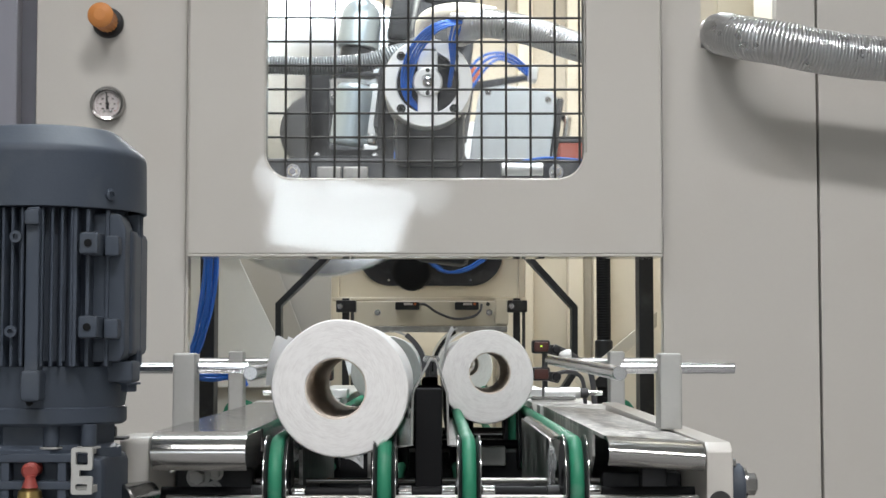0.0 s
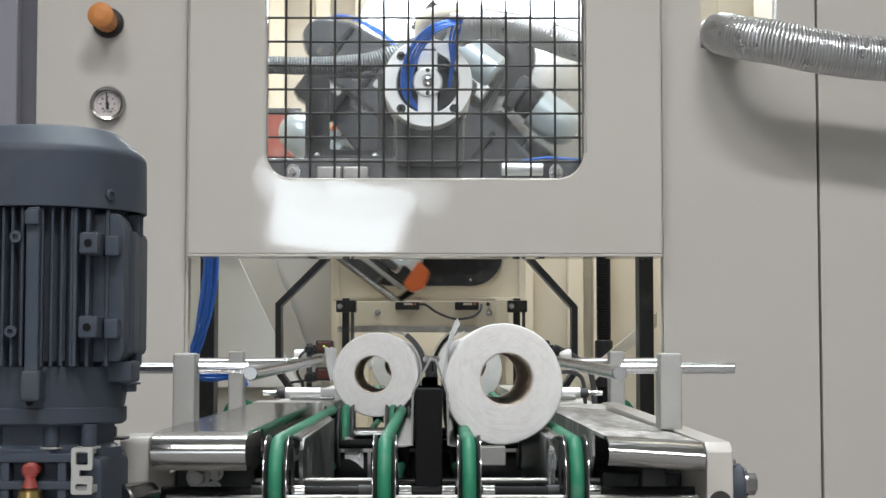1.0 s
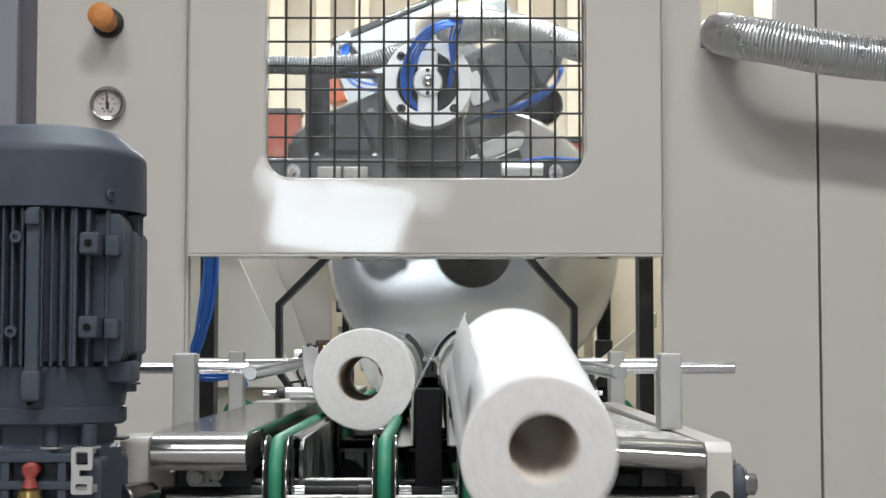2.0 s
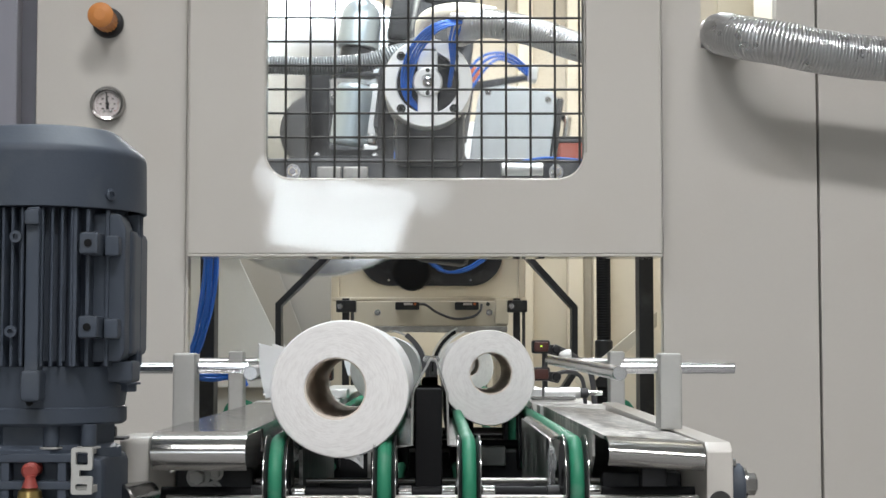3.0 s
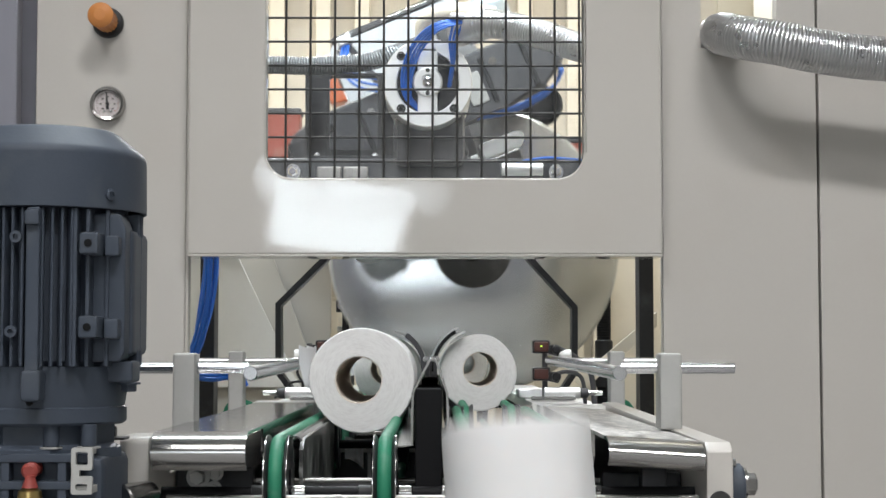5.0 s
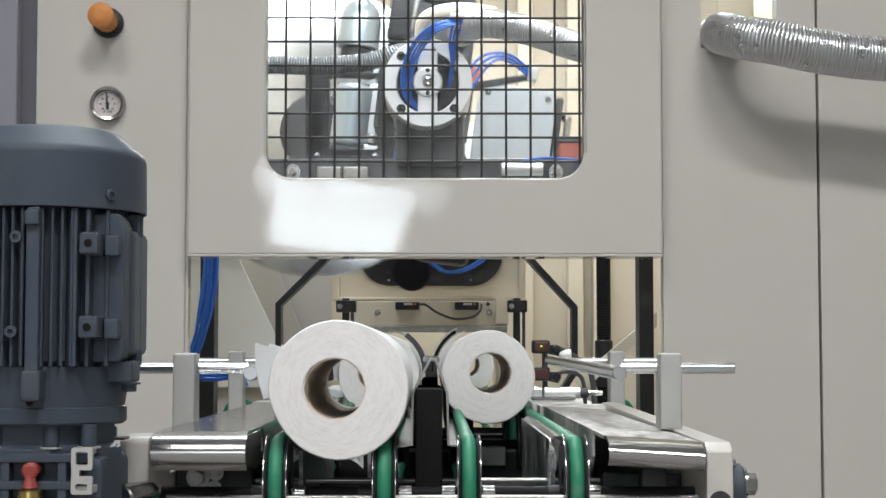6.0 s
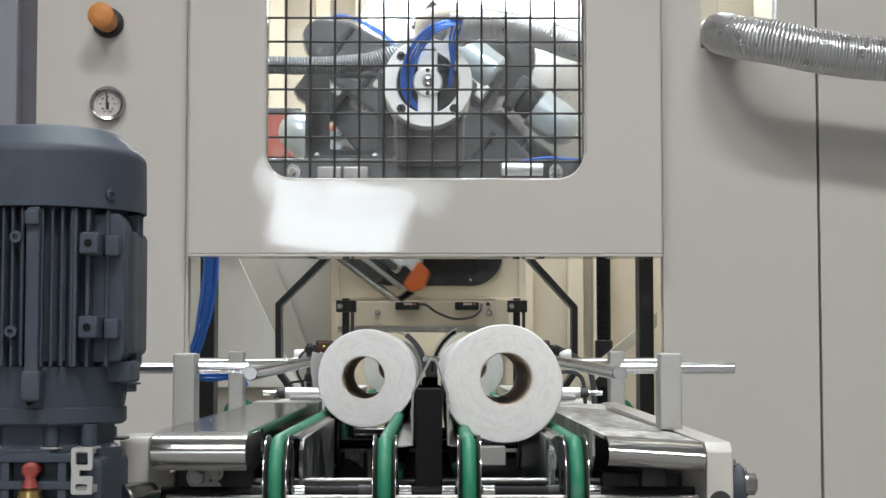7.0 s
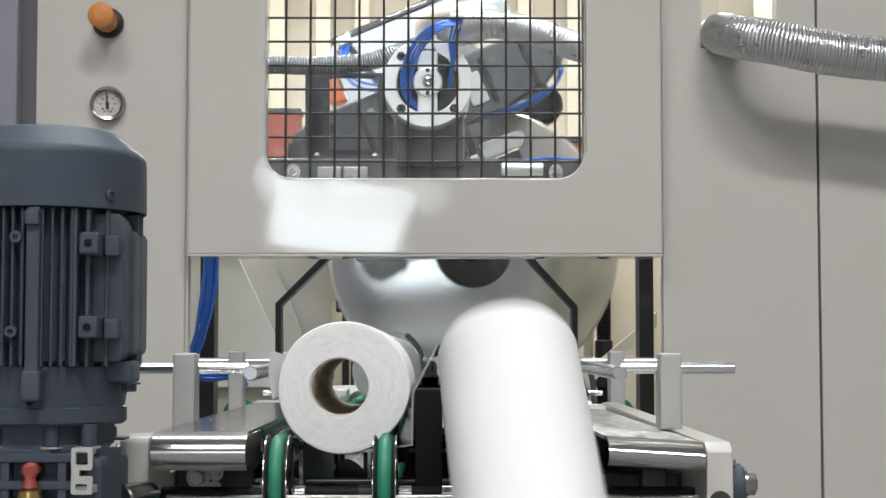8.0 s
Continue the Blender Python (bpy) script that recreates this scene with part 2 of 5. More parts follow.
def hazy_acrylic(name="hazy_acrylic", lo=0.012, hi=0.075):
    m, t, b = nodes_of(name)
    n, l = t.nodes, t.links
    clear = n.new("ShaderNodeBsdfTransparent")
    mix = n.new("ShaderNodeMixShader")
    co = n.new("ShaderNodeTexCoord")
    mp = n.new("ShaderNodeMapping")
    mp.inputs["Scale"].default_value = (14, 1, 1.2)
    streak = n.new("ShaderNodeTexNoise")
    streak.inputs["Scale"].default_value, streak.inputs["Detail"].default_value = 3, 5
    rng = n.new("ShaderNodeMapRange")
    rng.inputs[1].default_value, rng.inputs[2].default_value = 0.3, 0.75
    rng.inputs[3].default_value, rng.inputs[4].default_value = lo, hi
    l.new(co.outputs["Object"], mp.inputs[0])
    l.new(mp.outputs[0], streak.inputs["Vector"])
    l.new(streak.outputs[0], rng.inputs[0])
    l.new(rng.outputs[0], mix.inputs[0])
    l.new(clear.outputs[0], mix.inputs[1])
    l.new(b.outputs[0], mix.inputs[2])
    l.new(mix.outputs[0], n["Material Output"].inputs[0])
    b.inputs["Base Color"].default_value = (0.8, 0.82, 0.84, 1)
    b.inputs["Roughness"].default_value = 0.12
    return m


M["acrylic"] = hazy_acrylic()
M["film"] = hazy_acrylic("clear_film", 0.15, 0.6)
M["sensor"] = surface("dark_red_plastic", (0.07, 0.018, 0.012), 0.4, 0, 0.1, 30, 200, 0.03)


# ---- building helpers ----
def B():
    return bmesh.new()


def thing(name, loc, label, category, group="", kind=""):
    ob = new(name)
    ob.location = loc
    ob.empty_display_size = 0.05
    return tagged(ob, label, category, group, kind)


def world_loc(ob):
    v = Vector(ob.location)
    while ob.parent:
        ob = ob.parent
        v = v + Vector(ob.location)
    return v


def finish(name, bm, material, angle=35):
    bmesh.ops.recalc_face_normals(bm, faces=bm.faces)
    me = bpy.data.meshes.new(name)
    bm.normal_update()
    limit, areas = math.cos(radians(angle)), {f: f.calc_area() for f in bm.faces}
    normals = []
    for f in bm.faces:
        for v in f.verts:
            n = Vector((0, 0, 0))
            for g in v.link_faces:
                if g.normal.dot(f.normal) > limit:
                    n += g.normal * areas[g]
            normals.append(n.normalized() if n.length > 1e-12 else f.normal.copy())
    bm.to_mesh(me)
    bm.free()
    me.materials.append(M[material])
    me.polygons.foreach_set("use_smooth", [True] * len(me.polygons))
    me.normals_split_custom_set(normals)
    return me


def part(name, bm, material, parent, label="", angle=35, kind=""):
    """Links a bmesh, drawn in hall space, as one mesh under a thing or a part."""
    o = world_loc(parent)
    bmesh.ops.translate(bm, vec=-o, verts=bm.verts)
    ob = new(name, finish(name, bm, material, angle))
    ob.parent = parent
    return tagged(ob, label, "", "", kind)


def local(name, bm, material, parent, label="", angle=35):
    """The same for a mesh drawn in its thing's own space."""
    ob = new(name, finish(name, bm, material, angle))
    ob.parent = parent
    return tagged(ob, label)


def solid(name, bm, material, label, category, group="", kind=""):
    """A thing of one mesh, with its origin at the middle of its base."""
    lo = Vector([min(v.co[i] for v in bm.verts) for i in range(3)])
    hi = Vector([max(v.co[i] for v in bm.verts) for i in range(3)])
    o = Vector(((lo.x + hi.x) / 2, (lo.y + hi.y) / 2, lo.z))
    bmesh.ops.translate(bm, vec=-o, verts=bm.verts)
    ob = new(name, finish(name, bm, material))
    ob.location = o
    return tagged(ob, label, category, group, kind)


def box(bm, x0, x1, y0, y1, z0, z1, bev=0.0, seg=2):
    r = bmesh.ops.create_cube(bm, size=1)
    vs = r["verts"]
    for v in vs:
        v.co = Vector(((x0 + x1) / 2 + v.co.x * (x1 - x0), (y0 + y1) / 2 + v.co.y * (y1 - y0), (z0 + z1) / 2 + v.co.z * (z1 - z0)))
    if bev:
        es = list({e for v in vs for e in v.link_edges})
        bmesh.ops.bevel(bm, geom=es, offset=bev, segments=seg, affect="EDGES", profile=0.5)
    return bm


def frame_of(d):
    d = Vector(d).normalized()
    return d.to_track_quat("Z", "X").to_matrix()


def lathe(bm, profile, origin, axis=(0, 0, 1), seg=32, closed=False):
    """Turns (radius, height) pairs round an axis."""
    R, o = frame_of(axis), Vector(origin)
    rings = []
    for r, h in profile:
        if r < 1e-6:
            rings.append([bm.verts.new(o + R @ Vector((0, 0, h)))])
        else:
            rings.append([bm.verts.new(o + R @ Vector((r * math.cos(a), r * math.sin(a), h))) for a in [2 * math.pi * k / seg for k in range(seg)]])
    pairs = list(zip(rings, rings[1:])) + ([(rings[-1], rings[0])] if closed else [])
    for a, b in pairs:
        for k in range(seg):
            j = (k + 1) % seg
            if len(a) == 1 and len(b) == 1:
                continue
            if len(a) == 1:
                bm.faces.new((a[0], b[k], b[j]))
            elif len(b) == 1:
                bm.faces.new((a[k], a[j], b[0]))
            else:
                bm.faces.new((a[k], a[j], b[j], b[k]))
    return bm


def rod(bm, p, q, r, seg=20, bev=0.0):
    h = (Vector(q) - Vector(p)).length
    b = min(bev or r * 0.12, h / 3)
    return lathe(bm, [(0, 0), (r - b, 0), (r, b), (r, h - b), (r - b, h), (0, h)], p, Vector(q) - Vector(p), seg)


def bolt(bm, p, axis, r=0.005, h=0.004):
    """A hexagon head with a washer."""
    a = Vector(axis).normalized()
    lathe(bm, [(0, 0), (r * 1.45, 0), (r * 1.45, h * 0.3), (0, h * 0.3)], p, axis, 20)
    lathe(bm, [(0, 0), (r, 0), (r, h * 0.85), (r * 0.85, h), (0, h)], Vector(p) + a * h * 0.3, axis, 6)
    return bm


def glide(points, n):
    """A smooth line through points: n steps for each stretch."""
    P = [Vector(p) for p in points]
    P = [P[0] * 2 - P[1]] + P + [P[-1] * 2 - P[-2]]
    out = []
    for i in range(1, len(P) - 2):
        for k in range(n):
            u = k / n
            a, b, c, d = P[i - 1], P[i], P[i + 1], P[i + 2]
            out.append(0.5 * (2 * b + (c - a) * u + (2 * a - 5 * b + 4 * c - d) * u * u + (3 * b - a - 3 * c + d) * u ** 3))
    out.append(P[-2])
    return out


def sweep(bm, pts, radius, seg=12, closed=False, ridge=None):
    """A round section led along a line; ridge: (pitch, depth) of a corrugated hose."""
    pts = [Vector(p) for p in pts]
    if ridge:
        pitch, depth = ridge
        fine, s = [], 0.0
        lens = [0.0]
        for a, b in zip(pts, pts[1:]):
            lens.append(lens[-1] + (b - a).length)
        n = int(lens[-1] / pitch * 4)
        for k in range(n + 1):
            d = lens[-1] * k / n
            i = 0
            while i < len(lens) - 2 and lens[i + 1] < d:
                i += 1
            u = (d - lens[i]) / max(1e-9, lens[i + 1] - lens[i])
            fine.append(pts[i].lerp(pts[i + 1], u))
        pts = fine
    n = len(pts)
    rings, side = [], None
    for i, p in enumerate(pts):
        a, b = (pts[(i - 1) % n], pts[(i + 1) % n]) if closed else (pts[max(0, i - 1)], pts[min(n - 1, i + 1)])
        t = (b - a).normalized()
        if side is None:
            side = t.orthogonal().normalized()
        side = (side - t * side.dot(t)).normalized()
        up = t.cross(side)
        r = radius
        if ridge:
            r = radius - ridge[1] * (0, 0.2, 1, 0.2)[i % 4]
        rings.append([bm.verts.new(p + (side * math.cos(2 * math.pi * k / seg) + up * math.sin(2 * math.pi * k / seg)) * r) for k in range(seg)])
    pairs = list(zip(rings, rings[1:])) + ([(rings[-1], rings[0])] if closed else [])
    for a, b in pairs:
        for k in range(seg):
            bm.faces.new((a[k], a[(k + 1) % seg], b[(k + 1) % seg], b[k]))
    if not closed:
        bm.faces.new(rings[0])
        bm.faces.new(rings[-1])
    return bm


def prism(bm, poly, y0, y1, bev=0.0):
    """An (x, z) outline drawn out along y."""
    a = [bm.verts.new((x, y0, z)) for x, z in poly]
    b = [bm.verts.new((x, y1, z)) for x, z in poly]
    fs = [bm.faces.new(a), bm.faces.new(b)]
    for k in range(len(poly)):
        j = (k + 1) % len(poly)
        fs.append(bm.faces.new((a[k], a[j], b[j], b[k])))
    if bev:
        es = list({e for v in a + b for e in v.link_edges})
        bmesh.ops.bevel(bm, geom=es, offset=bev, segments=2, affect="EDGES", profile=0.5)
    return bm


def side_prism(bm, poly, x0, x1, bev=0.0):
    """A (y, z) outline drawn out along x."""
    n0 = set(bm.verts)
    prism(bm, poly, x0, x1, bev)
    for v in bm.verts:
        if v not in n0:
            v.co = Vector((v.co.y, v.co.x, v.co.z))
    return bm


def strip(bm, line, thick, y0, y1):
    """Bent sheet: an (x, z) line given thickness and drawn out along y."""
    L = [Vector((x, z)) for x, z in line]
    left, right = [], []
    for i, p in enumerate(L):
        t = (L[min(i + 1, len(L) - 1)] - L[max(i - 1, 0)]).normalized()
        nrm = Vector((-t.y, t.x)) * thick / 2
        left.append((p + nrm)[:])
        right.append((p - nrm)[:])
    return prism(bm, left + right[::-1], y0, y1)


def rounded(x0, x1, z0, z1, r, n=8):
    out = []
    for cx, cz, a0 in ((x1 - r, z1 - r, 0), (x0 + r, z1 - r, 90), (x0 + r, z0 + r, 180), (x1 - r, z0 + r, 270)):
        for k in range(n + 1):
            a = radians(a0 + 90 * k / n)
            out.append((cx + r * math.cos(a), cz + r * math.sin(a)))
    return out


def ring_plate(bm, outer, inner, y0, y1):
    """A plate between two outlines of as many points."""
    n = len(outer)
    rows = [[bm.verts.new((x, y, z)) for x, z in line] for line, y in ((outer, y0), (inner, y0), (inner, y1), (outer, y1))]
    for a, b in zip(rows, rows[1:] + rows[:1]):
        for k in range(n):
            j = (k + 1) % n
            bm.faces.new((a[k], a[j], b[j], b[k]))
    return bm


def holed(bm, outer, inner, y0, y1, bev=0.0):
    """A plate (outer: x0, x1, z0, z1) with an opening (an outline from rounded())."""
    n = len(inner)
    x0, x1, z0, z1 = outer
    cx = sum(p[0] for p in inner) / n
    cz = sum(p[1] for p in inner) / n
    q = n // 4
    corner = [(x1, z1), (x0, z1), (x0, z0), (x1, z0)]
    ring = []
    for k, (x, z) in enumerate(inner):
        ring.append(corner[k // q])
    def make(y):
        c = [bm.verts.new((x, y, z)) for x, z in corner]
        i = [bm.verts.new((x, y, z)) for x, z in inner]
        for k in range(n):
            j = (k + 1) % n
            a, b = c[k // q], c[j // q]
            if a is b:
                bm.faces.new((a, i[k], i[j]))
            else:
                bm.faces.new((a, i[k], i[j], b))
        return c, i
    c0, i0 = make(y0)
    c1, i1 = make(y1)
    for a, b in ((c0, c1), (i0, i1)):
        for k in range(len(a)):
            j = (k + 1) % len(a)
            bm.faces.new((a[k], a[j], b[j], b[k]))
    if bev:
        es = [e for e in bm.edges if abs(e.verts[0].co.y - y0) < 1e-6 and abs(e.verts[1].co.y - y0) < 1e-6 and (e.verts[0] in c0 and e.verts[1] in c0 or e.verts[0] in i0 and e.verts[1] in i0)]
        bmesh.ops.bevel(bm, geom=es, offset=bev, segments=3, affect="EDGES", profile=0.5)
    return bm


# ---- the hall ----
def hall():
    solid("floor", box(B(), -7, 7, -7, 9, -0.1, 0), "concrete", "grey concrete factory floor", "floor", kind="structure")
    solid("ceiling", box(B(), -7, 7, -7, 9, CEIL, CEIL + 0.1), "hall", "pale painted factory ceiling", "ceiling", kind="structure")
    for name, b in (("wall_south", (-7, 7, -7.2, -7)), ("wall_north", (-7, 7, 9, 9.2)), ("wall_west", (-7.2, -7, -7, 9)), ("wall_east", (7, 7.2, -7, 9))):
        solid(name, box(B(), *b, 0, CEIL), "hall", "pale painted factory wall", "wall", kind="structure")
    # Unseen partition, added only to frame the window lamps.
    solid("added_wall_14", holed(B(), (-2.2, 1.4, 0, 2.6), rounded(-1.02, 0.16, 1.42, 2.12, 0.02), -4.99, -4.93, 0.004), "hall", "unseen pale partition added around the window lamps", "wall", kind="structure")
    for lx, ly, w in LAMPS:
        lamp = thing("ceiling_light", (lx, ly, CEIL - 0.15), "long white ceiling light with a glowing diffuser", "ceiling light", "hall ceiling lights")
        part("housing", box(B(), lx - 0.8, lx + 0.8, ly - 0.2, ly + 0.2, CEIL - 0.1, CEIL - 0.002, 0.01), "white_paint", lamp)
        part("diffuser", box(B(), lx - 0.75, lx + 0.75, ly - 0.17, ly + 0.17, CEIL - 0.14, CEIL - 0.1, 0.01), "tube_glow", lamp)


# ---- the saw's housing ----
YW = 2.27
LEFT, RIGHT, ROLL_Z = -0.071, 0.0645, 0.950


def housing():
    # front walls either side of the opening
    solid("wall_1", box(B(), -0.558, -0.345, YW, YW + 0.03, 0, 2.6, 0.003), "beige", "beige enamelled steel housing wall with a gauge", "wall", kind="structure")
    bm = prism(B(), [(0.322, 0), (0.5395, 0), (0.5395, 2.6), (0.487, 2.6), (0.487, 1.404), (0.3765, 1.404), (0.3765, 2.6), (0.322, 2.6)], YW, YW + 0.03, 0.0015)
    solid("wall_2", bm, "beige", "beige enamelled steel housing wall with a hose hole", "wall", kind="structure")
    solid("wall_3", box(B(), 0.5425, 2.2, YW, YW + 0.03, 0, 2.6, 0.003), "beige", "beige enamelled steel housing wall panel", "wall", kind="structure")
    solid("wall_4", box(B(), -2.5, -0.575, 2.235, 2.265, 0, 2.6, 0.006), "grey_paint", "lavender grey cabinet side beside the housing", "wall", kind="structure")
    solid("wall_5", box(B(), -0.6, -0.55, 2.3, 2.33, 0, 2.6), "grey_paint", "dark gap strip between cabinet and housing", "wall", kind="structure")
    solid("trim_1", box(B(), -0.3445, -0.3405, YW - 0.004, YW + 0.02, 0.6, 2.6, 0.0012), "panel", "thin pale edge trim of the housing", "trim", kind="structure")
    # side and back walls
    solid("wall_6", box(B(), -0.75, -0.72, YW + 0.05, 4.6, 0, 2.6), "cream", "cream inner side wall of the saw housing", "wall", kind="structure")
    solid("wall_7", box(B(), 0.62, 0.65, YW + 0.05, 4.6, 0, 2.6), "cream", "cream inner side wall of the saw housing", "wall", kind="structure")
    solid("wall_8", box(B(), -0.75, 0.65, 4.6, 4.63, 0, 2.6), "cream", "cream inner back wall of the saw housing", "wall", kind="structure")
    # cream inner sheets of the front walls
    solid("wall_12", box(B(), -0.72, -0.346, YW + 0.032, YW + 0.036, 0, 2.6), "cream", "cream inner face of the housing front", "wall", kind="structure")
    bm = prism(B(), [(0.324, 0), (0.62, 0), (0.62, 2.6), (0.489, 2.6), (0.489, 1.402), (0.3755, 1.402), (0.3755, 2.6), (0.324, 2.6)], YW + 0.032, YW + 0.036)
    solid("wall_13", bm, "cream", "cream inner face of the housing front", "wall", kind="structure")
    # pillars on the back wall
    for k, x in enumerate((-0.44, -0.31, -0.2, 0.26, 0.4, 0.47)):
        solid("trim_%d" % (k + 2), box(B(), x - 0.022, x + 0.022, 4.54, 4.6, 0, 2.6, 0.006), "cream", "cream folded steel rib on the back wall", "trim", kind="structure")


def front_panel():
    p = thing("machine_guard", (-0.01, 2.25, 1.112), "glossy beige guard panel with a wire mesh window", "machine guard")
    bm = B()
    holed(bm, (-0.3385, 0.3172, 1.1115, 2.3), rounded(-0.2306, 0.2086, 1.2178, 1.9, 0.036), 2.235, 2.262, 0.004)
    part("sheet", bm, "panel", p)
    bm = B()
    box(bm, -0.3385, 0.3172, 2.236, 2.3, 1.109, 1.1125, 0.001)
    part("bottom_fold", bm, "panel", p)
    # Unseen grey backing, added so the blade mirrors something darker here.
    part("inner_frame", ring_plate(B(), rounded(-0.336, 0.3145, 1.115, 2.0, 0.002), rounded(-0.252, 0.231, 1.198, 1.935, 0.03), 2.2845, 2.292), "grey_paint", p, "unseen grey frame added to darken the blade's reflection")
    part("acrylic_sheet", box(B(), -0.25, 0.229, 2.28, 2.284, 1.2, 1.93), "acrylic", p, "clear streaky acrylic sheet").visible_shadow = False
    for i in range(-7, 8):
        x = -0.0003 + i * 0.0344
        if -0.229 < x < 0.212:
            part("wire", rod(B(), (x, 2.27, 1.2), (x, 2.27, 1.92), 0.0017, 8), "grille", p)
    for i in range(0, 21):
        z = 1.2789 + (i - 1) * 0.03395
        part("wire", rod(B(), (-0.24, 2.2735, z), (0.219, 2.2735, z), 0.0017, 8), "grille", p)


def gauge():
    g = thing("pressure_gauge", (-0.457, YW, 1.326), "round chrome pressure gauge with a white dial", "gauge")
    c = (-0.4553, YW, 1.3245)
    part("rim", lathe(B(), [(0.0188, 0), (0.0246, 0.001), (0.0248, 0.009), (0.0228, 0.0135), (0.0196, 0.0125), (0.0188, 0.006)], c, (0, -1, 0), 48, True), "steel", g)
    part("dial", lathe(B(), [(0, 0.002), (0.0190, 0.002), (0.0190, 0.006), (0, 0.006)], c, (0, -1, 0), 48), "dial", g)
    for k in range(25):
        a = radians(-135 + 270 * k / 24)
        s, co = math.sin(a), math.cos(a)
        r0 = 0.0128 if k % 4 == 0 else 0.0146
        bm = B()
        t = Vector((co, 0, -s)) * 0.00032
        p0, p1 = Vector((c[0] + s * r0, YW - 0.0064, c[2] + co * r0)), Vector((c[0] + s * 0.0168, YW - 0.0064, c[2] + co * 0.0168))
        vs = [bm.verts.new(v) for v in (p0 - t, p0 + t, p1 + t, p1 - t)]
        bmesh.ops.extrude_face_region(bm, geom=[bm.faces.new(vs)])
        part("tick", bm, "ink_red" if k > 17 else "ink", g)
    for k in range(7):
        a = radians(-135 + 45 * k)
        x, z = c[0] + math.sin(a) * 0.0098, c[2] + math.cos(a) * 0.0098
        part("figure_bar", box(B(), x - 0.0016, x + 0.0016, YW - 0.0067, YW - 0.0062, z - 0.0009, z + 0.0009), "ink", g)
    bm = B()
    prism(bm, [(c[0] - 0.0018, c[2] - 0.008), (c[0] + 0.0022, c[2] - 0.008), (c[0] - 0.0015, c[2] + 0.0165), (c[0] - 0.0024, c[2] + 0.0165)], YW - 0.009, YW - 0.0082)
    rod(bm, (c[0], YW - 0.0065, c[2]), (c[0], YW - 0.0105, c[2]), 0.0026, 16)
    part("needle", bm, "ink", g)
    for dx in (-0.0045, 0.0045):
        part("dial_screw", lathe(B(), [(0, 0), (0.0022, 0), (0.0018, 0.0012), (0, 0.0015)], (c[0] + dx, YW - 0.0062, c[2] - 0.0105), (0, -1, 0), 16), "chrome", g)
    part("cover_glass", lathe(B(), [(0, 0.0115), (0.0192, 0.0115), (0.0192, 0.0120), (0, 0.0120)], c, (0, -1, 0), 40), "glass", g).visible_shadow = False
    k = thing("push_knob", (-0.4585, YW, 1.439), "orange ribbed knob on a black collar", "knob")
    c = Vector((-0.4565, YW, 1.4395))
    part("collar", lathe(B(), [(0.015, 0), (0.0215, 0.001), (0.0215, 0.007), (0.0198, 0.011), (0.0145, 0.012)], c, (0, -1, 0), 40, True), "black", k)
    R = Vector((0, -1, 0))
    bm = lathe(B(), [(0.0148, 0.0), (0.0155, 0.004), (0.0168, 0.046), (0.0176, 0.050), (0.0176, 0.0545), (0.0155, 0.0565), (0.0135, 0.0575), (0.008, 0.0605), (0, 0.0612)], c + Vector((0, -0.004, 0)), R, 72)
    for v in bm.verts:
        d = v.co - c
        h = d.dot(R)
        q = d - R * h
        if 0.005 < h < 0.056:
            a = math.atan2(q.z, q.x)
            v.co -= q.normalized() * (0.0014 if int((a + math.pi) / (2 * math.pi) * 72 + 0.5) % 4 < 2 else 0)
    part("grip", bm, "orange", k, "", 14)


def exhaust_hose():
    h = thing("exhaust_hose", (0.42, 2.2, 1.40), "silver corrugated foil hose coming out of the wall", "hose")
    pts = glide([(0.432, 2.6, 1.436), (0.416, 2.36, 1.434), (0.406, 2.262, 1.424), (0.420, 2.19, 1.405), (0.462, 2.155, 1.391), (0.515, 2.15, 1.379), (0.60, 2.15, 1.3685), (0.75, 2.14, 1.36), (1.0, 2.14, 1.35)], 24)
    part("hose_wall", sweep(B(), pts, 0.0300, 40, False, (0.0044, 0.0011)), "hose", h)
    part("tape", sweep(B(), pts[150:160], 0.0309, 28), "hose", h, "silver tape joint")
    solid("trim_9", box(B(), 0.395, 0.43, 2.42, 2.45, 0.4, 2.5, 0.006), "cream", "pale folded post behind the hose hole", "trim", kind="structure")
    solid("trim_10", box(B(), 0.44, 0.50, 2.5, 2.53, 0.4, 2.5, 0.006), "cream", "pale folded post behind the hose hole", "trim", kind="structure")


# ---- inside the housing ----
def added_housing_lamps():
    # Cases for the two added fill lamps, both out of view.
    h = thing("added_strip_lamp", (0, 2.38, 2.0), "unseen slim strip lamp added inside the saw housing", "lamp")
    part("case", box(B(), -0.52, 0.52, 2.3, 2.4, 2.0, 2.06, 0.005), "white_paint", h)
    part("bracket", box(B(), -0.03, 0.03, 2.262, 2.3, 2.01, 2.05, 0.002), "white_paint", h)
    h = thing("added_strip_lamp", (0, 4.48, 2.25), "unseen slim strip lamp added on the housing's back wall", "lamp")
    part("case", box(B(), -0.52, 0.52, 4.43, 4.54, 2.24, 2.3, 0.005), "white_paint", h)


